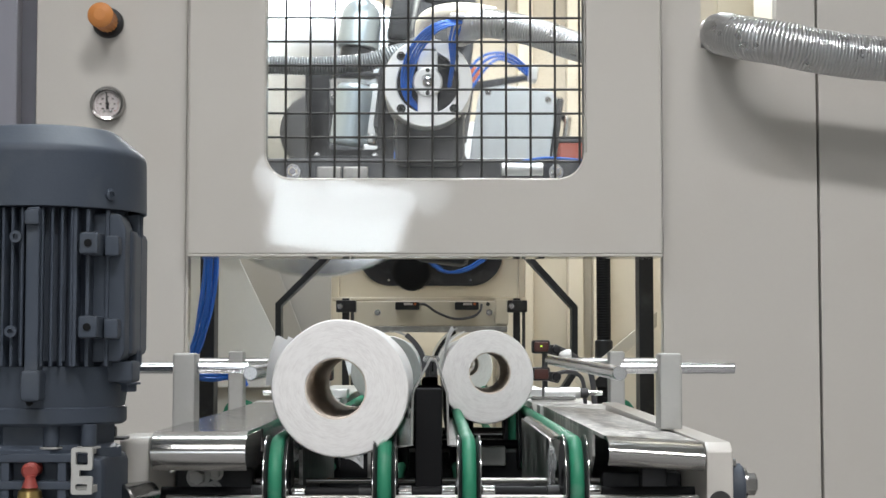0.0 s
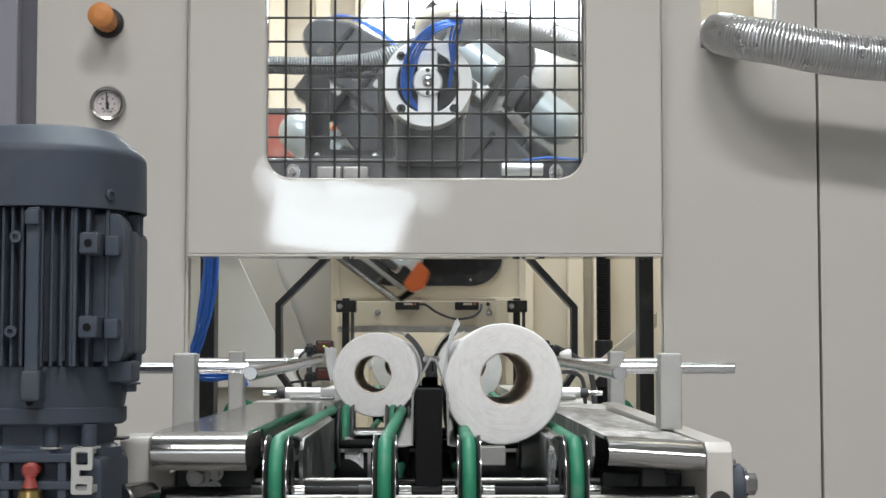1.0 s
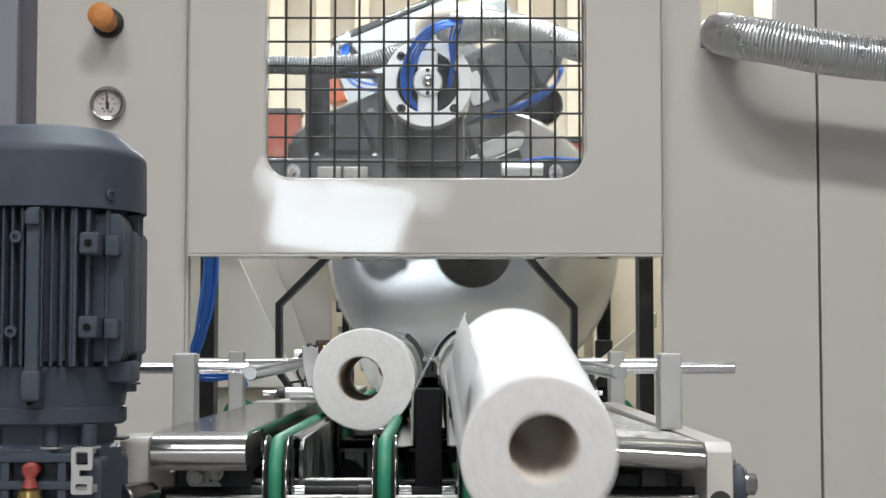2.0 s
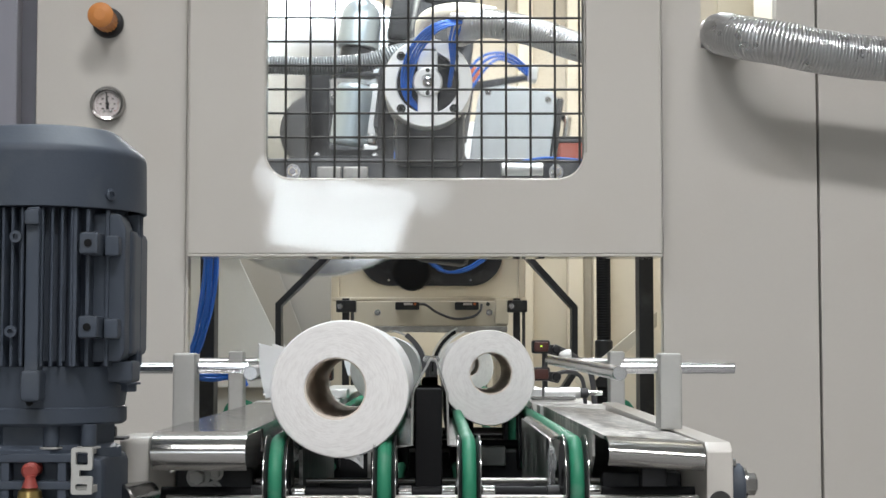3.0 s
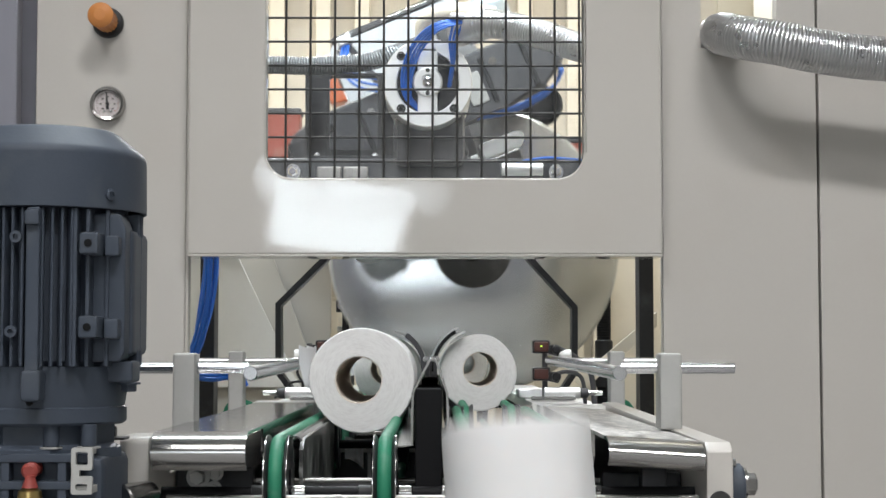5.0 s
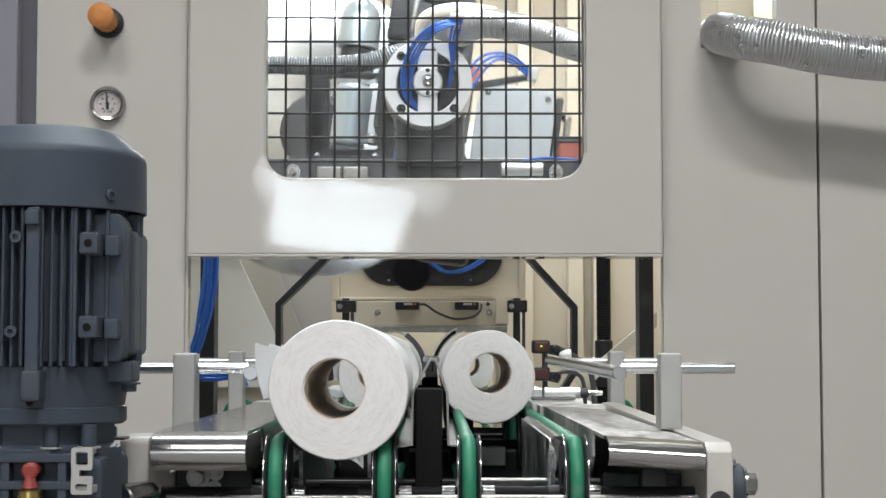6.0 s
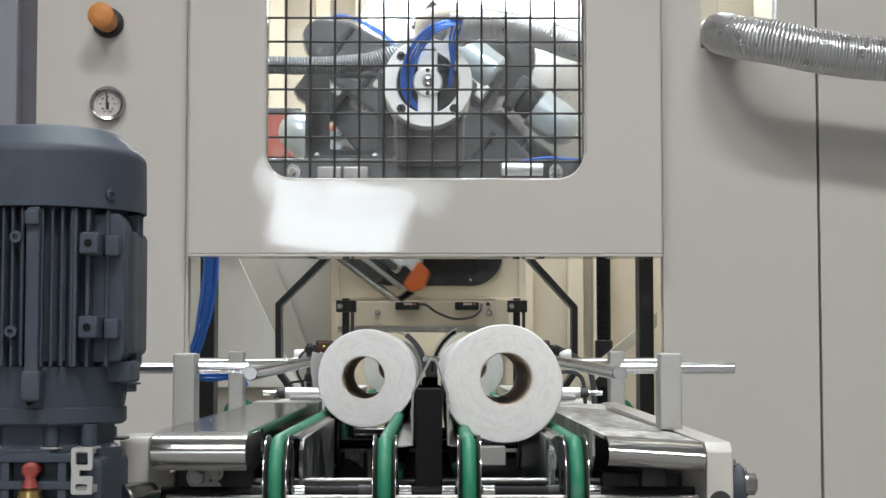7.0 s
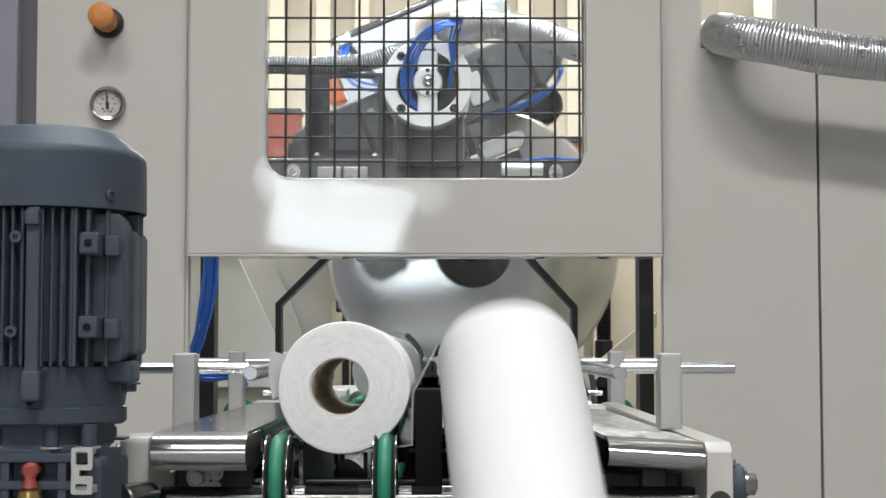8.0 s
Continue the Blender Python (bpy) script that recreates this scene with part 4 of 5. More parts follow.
        for i in range(2):
            o = 0.006 * i
            local("air_tube", sweep(B(), glide([(s * 0.245, 0.1, s * (0.03 + o)), (s * 0.262, 0.09, s * (0.065 + o)), (s * (0.255 - o), 0.09, s * 0.11), (s * (0.225 - o), 0.1, s * 0.15)], 8), 0.0028, 8), "blue", h)
    # pale sheet cover behind the hub
    local("cover_panel", prism(B(), [(-0.124, 0.098), (-0.09, 0.088), (0.16, 0.088), (0.16, 0.24), (0.148, 0.25), (-0.112, 0.25), (-0.124, 0.238)], -0.108, -0.092, 0.003), "cover_grey", h, "pale grey sheet cover")
    local("cover_edge", box(B(), -0.112, 0.15, -0.112, -0.07, 0.2505, 0.264, 0.003), "charcoal", h)
    local("cover_bar", rod(B(), (0.0, -0.116, 0.258), (0.1, -0.116, 0.258), 0.0045, 14), "chrome", h)
    for x, z in ((-0.105, 0.232), (0.14, 0.232), (-0.105, 0.108), (0.14, 0.105)):
        local("cover_screw", bolt(B(), (x, -0.108, z), (0, -1, 0), 0.0045, 0.003), "steel", h)
    # sharpening carriage opposite the blade
    local("counter_arm", prism(B(), [(-0.07, -0.06), (0.07, -0.06), (0.13, 0.21), (0.13, 0.25), (-0.13, 0.25), (-0.13, 0.21)], 0.32, 0.36, 0.01), "aluminium", h)
    for s in (-1, 1):
        guard = prism(B(), [(s * 0.12, 0.2), (s * 0.158, 0.206), (s * 0.168, 0.245), (s * 0.15, 0.27), (s * 0.124, 0.266)], 0.30, 0.37, 0.006)
        local("orange_guard", guard, "orange_tip", h, "orange red guard")
        local("guard_foot", rod(B(), (s * 0.15, 0.33, 0.262), (s * 0.138, 0.33, 0.3), 0.008, 14), "rubber", h)
    local("carriage", box(B(), -0.122, 0.122, 0.30, 0.37, 0.228, 0.262, 0.006), "black", h)
    local("carriage_rail", box(B(), -0.13, 0.12, 0.288, 0.302, 0.268, 0.28, 0.003), "dull_steel", h)
    local("carriage_foot", rod(B(), (-0.14, 0.31, 0.305), (0.05, 0.31, 0.305), 0.0085, 16), "steel", h)
    local("carriage_block", box(B(), -0.075, 0.055, 0.296, 0.36, 0.258, 0.302, 0.006), "charcoal", h)
    for x in (-0.09, -0.045, 0.02, 0.06, 0.1):
        local("adjuster", rod(B(), (x, 0.292, 0.232), (x, 0.292, 0.256), 0.009, 14), "aluminium", h)
    for i in range(3):
        local("air_tube", sweep(B(), glide([(-0.03, -0.5, 0.04 + i * 0.012), (-0.1 + i * 0.004, -0.505, 0.08 + i * 0.01), (-0.118 + i * 0.006, -0.48, 0.13), (-0.1 + i * 0.006, -0.45, 0.175)], 8), 0.0026, 8), "blue", h)
    # Invented pale block ends the tubes where a glare spot shows.
    local("added_tube_block", box(B(), -0.108, -0.08, -0.46, -0.43, 0.172, 0.19, 0.003), "aluminium", h, "added pale block ending the tubes")
    local("tube_arm", prism(B(), [(-0.06, 0.05), (-0.045, 0.05), (-0.088, 0.19), (-0.1, 0.188)], -0.432, -0.424, 0.001), "charcoal", h)
    return h


# ---- the outfeed conveyor ----
BELTS = (-0.1185, -0.0365, 0.0275, 0.1085)
PULLEY_R, BELT_R, BELT_TOP = 0.0325, 0.0056, 0.9145
Y_FRONT, Y_BACK = 1.262, 1.93


def belt_line(y0, y1, ztop, r):
    pts = []
    z = ztop - BELT_R - r
    for k in range(13):
        a = radians(90 + 180 * k / 12)
        pts.append((0, y0 + r * math.cos(a), z + r * math.sin(a)))
    for k in range(13):
        a = radians(-90 + 180 * k / 12)
        pts.append((0, y1 + r * math.cos(a), z + r * math.sin(a)))
    return pts


def conveyor():
    c = thing("outfeed_conveyor", (0, 1.6, 0.0), "outfeed conveyor with four green round belts", "conveyor")
    zc = BELT_TOP - BELT_R - PULLEY_R
    for x in BELTS:
        part("belt", sweep(B(), [(x, y, z) for _, y, z in belt_line(Y_FRONT, Y_BACK, BELT_TOP, PULLEY_R)], BELT_R, 14, True), "belt", c, "green round urethane belt")
        for y in (Y_FRONT, Y_BACK):
            prof = [(0.012, -0.0085), (0.0372, -0.0085), (0.0376, -0.0072), (0.034, -0.0055), (0.030, -0.003), (0.0285, 0), (0.030, 0.003), (0.034, 0.0055), (0.0376, 0.0072), (0.0372, 0.0085), (0.012, 0.0085)]
            part("pulley", lathe(B(), prof, (x, y, zc), (1, 0, 0), 40, True), "black", c)
            for s in (-1, 1):
                part("pulley_rim", lathe(B(), [(0.0366, s * 0.0089), (0.0379, s * 0.0089), (0.0379, s * 0.0083), (0.0366, s * 0.0083)], (x, y, zc), (1, 0, 0), 40, True), "steel", c)
    for y in (Y_FRONT, Y_BACK):
        part("shaft", rod(B(), (-0.23, y, zc - 0.007), (0.235, y, zc - 0.007), 0.0052, 20), "rubber", c)
    for x in BELTS:
        s = 1 if x < 0 else -1
        part("hub_collar", rod(B(), (x + 0.010, Y_FRONT, zc - 0.007), (x + 0.021, Y_FRONT, zc - 0.007), 0.0064, 24), "steel", c)
        part("hub_collar", rod(B(), (x - 0.021, Y_FRONT, zc - 0.007), (x - 0.010, Y_FRONT, zc - 0.007), 0.0064, 24), "steel" if 0 < x < 0.1 else "black", c)
    # side covers of bent sheet
    for x0, x1, ztop, s, deep, lean in ((-0.2053, -0.1362, 0.9195, -1, 0.0152, 0.0), (0.1285, 0.1985, 0.9155, 1, 0.0112, 0.06)):
        def leaned(bm):
            for v in bm.verts:
                v.co.z -= max(0, v.co.x - x0) * lean
            return bm
        arc = [radians(a) for a in range(0, 151, 10)]
        bend = [(1.214 - 0.0245 * math.sin(a), ztop - deep + deep * math.cos(a)) for a in arc]
        inside = [(1.214 - 0.0225 * math.sin(a), ztop - deep + (deep - 0.002) * math.cos(a)) for a in arc[::-1]]
        part("cover_nose", leaned(side_prism(B(), [(1.224, ztop)] + bend + inside + [(1.224, ztop - 0.002)], x0, x1)), "nose", c, "rolled bright steel cover end")
        part("side_cover", leaned(box(B(), x0, x1, 1.224, 1.9, ztop - 0.0027, ztop - 0.0001)), "steel" if s < 0 else "scuffed_top", c, "bent steel side cover" if s < 0 else "scuffed dusty steel side cover")
        xi = x1 - 0.001 if s < 0 else x0 + 0.001
        part("cover_skirt", side_prism(B(), [(1.316, ztop - 0.003), (1.89, ztop - 0.003), (1.89, ztop - 0.05), (1.36, ztop - 0.05), (1.316, ztop - 0.021)], xi - 0.001, xi + 0.001), "steel" if s < 0 else "scuffed_top", c)
        part("cover_end", box(B(), x0 - 0.004, x1 + 0.004, 1.9, 1.955, ztop - 0.02, ztop + 0.0005, 0.002), "white_paint", c)
        part("side_beam", box(B(), x0 + 0.008 if s > 0 else x0 - 0.002, x1 + 0.002 if s > 0 else x1 - 0.008, 1.32, 1.95, 0.80, ztop - 0.034, 0.003), "black", c)
    for x, z, r in ((-0.1885, 0.8775, 0.0065), (-0.1745, 0.8805, 0.0042), (-0.176, 0.868, 0.0045)):
        part("cover_bolt", bolt(B(), (x, 1.3195, z), (0, -1, 0), r, r * 1.4), "zinc", c)
    part("cover_bracket", box(B(), 0.166, 0.186, 1.30, 1.3195, 0.81, 0.886, 0.002), "charcoal", c)
    # end plates carrying the shaft
    part("end_plate", side_prism(B(), [(1.205, 0.80), (1.205, 0.912), (1.21, 0.916), (1.26, 0.916), (1.30, 0.88), (1.95, 0.88), (1.95, 0.80)], -0.2305, -0.2085, 0.002), "beige", c, "pale painted end plate")
    part("end_plate", side_prism(B(), [(1.205, 0.80), (1.205, 0.905), (1.215, 0.9115), (1.95, 0.918), (1.95, 0.80)], 0.2015, 0.2215, 0.002), "beige", c, "pale painted end plate")
    # Black discs give the plate holes their inner shade as colour.
    part("plate_hole_disc", lathe(B(), [(0, 0), (0.008, 0), (0.008, 0.002), (0, 0.002)], (-0.2195, 1.2045, 0.868), (0, -1, 0), 20), "ink", c)
    part("plate_hole_disc", lathe(B(), [(0, 0), (0.008, 0), (0.008, 0.002), (0, 0.002)], (0.2115, 1.2045, 0.868), (0, -1, 0), 20), "ink", c)
    part("bearing_cap", rod(B(), (0.2215, 1.235, 0.876), (0.2335, 1.235, 0.876), 0.018, 28, 0.002), "motor", c)
    part("adjust_bolt", bolt(B(), (0.2335, 1.235, 0.8785), (1, 0, 0), 0.0085, 0.008), "steel", c)
    part("set_screw", bolt(B(), (0.221, 1.222, 0.895), (1, 0, 0), 0.0035, 0.004), "steel", c)
    part("set_screw", bolt(B(), (0.2335, 1.222, 0.862), (1, 0, 0), 0.0035, 0.004), "steel", c)
    # cross members
    part("front_bar", box(B(), -0.20, 0.20, 1.31, 1.33, 0.83, 0.868, 0.002), "black", c)
    part("tie_rod", rod(B(), (-0.2, 1.34, 0.873), (0.2, 1.34, 0.873), 0.0022, 12), "dull_steel", c)
    part("tie_rod", rod(B(), (-0.2, 1.232, 0.8685), (0.2, 1.232, 0.8685), 0.0022, 12), "dull_steel", c)
    part("lower_bar", box(B(), -0.2, 0.2, 1.5, 1.53, 0.83, 0.86, 0.002), "charcoal", c)
    part("belly_plate", box(B(), -0.2, 0.2, 1.36, 1.93, 0.80, 0.812), "black", c)
    for x in (-0.105, 0.095):
        s = -1 if x < 0 else 1
        part("inner_plate", side_prism(B(), [(1.31, 0.815), (1.305, 0.9), (1.325, 0.908), (1.72, 0.908), (1.72, 0.815)], x - 0.0015, x + 0.0015, 0.0), "scuffed_side", c)
        part("inner_flange", strip(B(), [(x, 0.9), (x + s * 0.001, 0.907), (x + s * 0.004, 0.9095), (x + s * 0.012, 0.91)], 0.0016, 1.32, 1.72), "steel", c)
    # middle divider
    part("divider_post", box(B(), -0.0140, 0.0075, 1.28, 1.40, 0.80, 0.9495, 0.002), "rubber", c, "black divider post")
    part("divider_post", box(B(), -0.0120, 0.0055, 1.75, 1.85, 0.80, 0.9495, 0.002), "rubber", c, "black divider post")
    part("divider_sheet", strip(B(), [(-0.034, 0.902), (-0.0165, 0.904), (-0.016, 0.945), (-0.0025, 0.9715), (0.0, 0.9722), (0.0025, 0.9715), (0.0115, 0.945), (0.0125, 0.904), (0.028, 0.902)], 0.0018, 1.30, 2.15), "steel", c, "folded steel roof-shaped divider")
    for x in (-0.2, 0.195):
        for y in (1.3, 1.85):
            part("leg", box(B(), x - 0.02, x + 0.02, y, y + 0.04, 0, 0.8, 0.003), "beige", c)
    # Black panel added to keep the space under the rolls dark.
    part("dark_backing_panel", box(B(), -0.16, 0.155, 1.966, 1.978, 0.55, 0.866, 0.002), "black", c)
    part("cross_edge", box(B(), -0.16, 0.155, 1.958, 1.966, 0.858, 0.866, 0.001), "zinc", c)
    part("cross_web", box(B(), -0.078, -0.074, 1.958, 1.966, 0.80, 0.858, 0.0005), "zinc", c)
    # far end clutter
    part("wiper", box(B(), 0.054, 0.085, 1.9, 1.93, 0.846, 0.868, 0.002), "zinc", c)
    return c


def inner_conveyor():
    c = thing("infeed_conveyor", (0, 2.3, 0.0), "inner conveyor with green round belts", "conveyor")
    zc = BELT_TOP - BELT_R - PULLEY_R
    for x in BELTS:
        x = x + (0.012 if x in (BELTS[0], BELTS[2]) else -0.012)
        part("belt", sweep(B(), [(x, y, z) for _, y, z in belt_line(2.02, 3.2, BELT_TOP - 0.001, PULLEY_R)], BELT_R, 12, True), "belt", c, "green round urethane belt")
        part("pulley", lathe(B(), [(0.01, -0.01), (0.037, -0.01), (0.037, -0.008), (0.03, 0), (0.037, 0.008), (0.037, 0.01), (0.01, 0.01)], (x, 2.02, zc), (1, 0, 0), 32, True), "charcoal", c)
        part("pulley", lathe(B(), [(0.01, -0.01), (0.037, -0.01), (0.037, -0.008), (0.03, 0), (0.037, 0.008), (0.037, 0.01), (0.01, 0.01)], (x, 3.2, zc), (1, 0, 0), 32, True), "charcoal", c)
    part("shaft", rod(B(), (-0.25, 2.02, zc), (0.25, 2.02, zc), 0.0085, 16), "steel", c)
    part("shaft", rod(B(), (-0.25, 3.2, zc), (0.25, 3.2, zc), 0.0085, 16), "steel", c)
    for s in (-1, 1):
        part("side_rail", box(B(), s * 0.165 - 0.035, s * 0.165 + 0.035, 2.15, 3.25, 0.895, 0.912, 0.003), "white_paint", c)
        part("side_rail", box(B(), s * 0.24 - 0.012, s * 0.24 + 0.012, 1.98, 3.25, 0.8, 0.9, 0.003), "white_paint", c)
        part("clamp_pad", box(B(), s * 0.15 - 0.03, s * 0.15 + 0.03, 2.3, 2.36, 0.9125, 0.926, 0.003), "aluminium", c)
        for y in (2.2, 3.1):
            part("leg", box(B(), s * 0.24 - 0.02, s * 0.24 + 0.02, y, y + 0.04, 0, 0.8, 0.003), "beige", c)
    part("belly_plate", box(B(), -0.228, 0.228, 2.1, 3.25, 0.81, 0.82), "black", c)


def guides():
    """Posts with cross rods and long guide rods beside the lanes."""
    for s, xn, xf, xr, xe in ((-1, -0.2098, -0.2456, -0.152, -0.2505), (1, 0.2010, 0.2303, 0.156, 0.2574)):
        g = thing("guide_rail", (xn, 1.39, 0.918), "steel guide rod on two white posts", "guide rail", "side guides")
        part("post", box(B(), xn - 0.0095, xn + 0.0095, 1.375, 1.405, 0.912, 0.977, 0.003), "zinc", g)
        part("post", box(B(), xf - 0.0095, xf + 0.0095, 2.035, 2.065, 0.9, 0.979, 0.003), "zinc", g)
        a, b = sorted((xe, xr + s * 0.004))
        part("cross_rod", rod(B(), (a, 1.39, 0.9641), (b, 1.39, 0.9641), 0.0047, 20), "rod_steel", g)
        a, b = sorted((xf + s * 0.05, xr))
        part("cross_rod", rod(B(), (a, 2.05, 0.966), (b, 2.05, 0.966), 0.0047, 20), "rod_steel", g)
        part("guide_rod", rod(B(), (xr, 1.36, 0.960), (xr, 2.18, 0.967), 0.0062, 24), "rod_steel", g)
    for s, x in ((-1, -0.166), (1, 0.166)):
        b = thing("sensor_bracket", (x, 2.3, 0.9), "clamp bracket with two photo sensors", "sensor", "lane sensors")
        part("pole", rod(B(), (x - 0.008, 2.3, 0.9125), (x - 0.008, 2.3, 0.99), 0.004, 14), "charcoal", b)
        part("mount", rod(B(), (x + s * 0.03, 2.31, 0.972), (x + s * 0.012, 2.31, 0.972), 0.0095, 20), "white_paint", b)
        for z in (0.984, 0.946):
            bm = rod(B(), (x + s * 0.012, 2.292, z - 0.006), (x - s * 0.006, 2.292, z - 0.002), 0.0065, 14)
            box(bm, x - 0.007, x + 0.007, 2.283, 2.305, z - 0.008, z + 0.004, 0.002)
            part("clamp", bm, "black", b)
            sx = x - s * 0.014
            case = part("sensor_case", box(B(), sx - 0.01, sx + 0.01, 2.28, 2.305, z - 0.006, z + 0.008, 0.002), "sensor", b, "dark red sensor case")
            part("sensor_bezel", box(B(), sx - 0.0125, sx + 0.0125, 2.283, 2.308, z - 0.0085, z + 0.0105, 0.003), "black", b)
            part("clamp_knob", lathe(B(), [(0, 0), (0.0062, 0), (0.0066, 0.003), (0.0062, 0.008), (0.004, 0.010), (0, 0.010)], (x + s * 0.007, 2.285, z - 0.003), (0, -1, 0), 20), "black", b)
            if z > 0.96:
                part("led", box(B(), sx - 0.0014, sx + 0.0012, 2.2785, 2.2802, z + 0.001, z + 0.0030), "led", case)


def small_clutter():
    for s, x in ((-1, -0.252), (1, 0.243)):
        t = thing("green_hose", (x, 2.12, 0.9), "short green hose loop behind the conveyor", "hose", "green hoses")
        part("hose", sweep(B(), glide([(x - s * 0.03, 2.14, 0.89), (x - s * 0.018, 2.12, 0.908), (x, 2.11, 0.914), (x + s * 0.014, 2.12, 0.905), (x + s * 0.02, 2.14, 0.885)], 8), 0.004, 10), "belt", t)
    c = thing("sensor_cable", (-0.2, 2.3, 0.91), "thin black sensor cables looping down", "cable", "sensor cables")
    part("cable", sweep(B(), glide([(-0.172, 2.3, 0.985), (-0.186, 2.29, 0.972), (-0.19, 2.29, 0.95), (-0.182, 2.29, 0.93), (-0.195, 2.29, 0.916), (-0.215, 2.3, 0.914)], 8), 0.0019, 8), "black", c)
    part("cable", sweep(B(), glide([(-0.17, 2.3, 0.946), (-0.18, 2.285, 0.938), (-0.2, 2.285, 0.934), (-0.208, 2.29, 0.92), (-0.222, 2.3, 0.914)], 8), 0.0019, 8), "black", c)
    c = thing("sensor_cable", (0.21, 2.3, 0.91), "thin black sensor cables looping down", "cable", "sensor cables")
    part("cable", sweep(B(), glide([(0.172, 2.3, 0.985), (0.2, 2.32, 0.972), (0.222, 2.33, 0.955), (0.23, 2.34, 0.93), (0.232, 2.34, 0.9)], 8), 0.0042, 8), "charcoal", c)
    part("cable", sweep(B(), glide([(0.17, 2.3, 0.946), (0.19, 2.3, 0.95), (0.212, 2.32, 0.94), (0.218, 2.33, 0.9)], 8), 0.003, 8), "charcoal", c)
    for s in (-1, 1):
        a = thing("air_cylinder", (s * 0.19, 2.27, 0.912), "small silver air cylinder lying on the rail", "cylinder", "air cylinders")
        part("barrel", rod(B(), (s * 0.155, 2.27, 0.921), (s * 0.205, 2.27, 0.921), 0.008, 20), "aluminium", a)
        part("cap", rod(B(), (s * 0.205, 2.27, 0.921), (s * 0.216, 2.27, 0.921), 0.0068, 16), "charcoal", a)
        part("rod", rod(B(), (s * 0.216, 2.27, 0.921), (s * 0.236, 2.27, 0.921), 0.0035, 12), "chrome", a)
        part("plate", box(B(), s * 0.165 - 0.03, s * 0.165 + 0.03, 2.225, 2.25, 0.9125, 0.917, 0.001), "steel", a)


def plastic_film():
    bm = B()
    grid = [[bm.verts.new((0.0915 + 0.006 * i / 5 + 0.003 * noise.noise(Vector((i * 0.9, j * 0.6, 2))), 1.295 + 0.012 * i / 5 + 0.004 * noise.noise(Vector((i, j * 0.8, 7))), 0.858 + 0.044 * j / 10)) for i in range(6)] for j in range(11)]
    faces = [bm.faces.new((grid[j][i], grid[j][i + 1], grid[j + 1][i + 1], grid[j + 1][i])) for j in range(10) for i in range(5)]
    ex = bmesh.ops.extrude_face_region(bm, geom=faces)
    bmesh.ops.translate(bm, vec=(0, 0.0005, 0), verts=[v for v in ex["geom"] if isinstance(v, bmesh.types.BMVert)])
    solid("plastic_film", bm, "film", "crumpled clear plastic film stuck to the conveyor", "plastic film")


def paper_scrap():
    bm = B()
    grid = [[bm.verts.new((-0.093 + 0.022 * (i / 6 - 0.5) + 0.006 * noise.noise(Vector((i, j, 1))), 1.935 + 0.006 * noise.noise(Vector((i * 0.7, j * 0.7, 5))), 0.852 + 0.026 * j / 6 + 0.006 * noise.noise(Vector((i, j, 9))) - 0.012 * (i / 6) ** 2)) for i in range(7)] for j in range(7)]
    faces = [bm.faces.new((grid[j][i], grid[j][i + 1], grid[j + 1][i + 1], grid[j + 1][i])) for j in range(6) for i in range(6)]
    ex = bmesh.ops.extrude_face_region(bm, geom=faces)
    bmesh.ops.translate(bm, vec=(0, 0.0008, 0), verts=[v for v in ex["geom"] if isinstance(v, bmesh.types.BMVert)])
    solid("paper_scrap", bm, "paper", "torn scrap of white tissue caught below", "paper scrap")


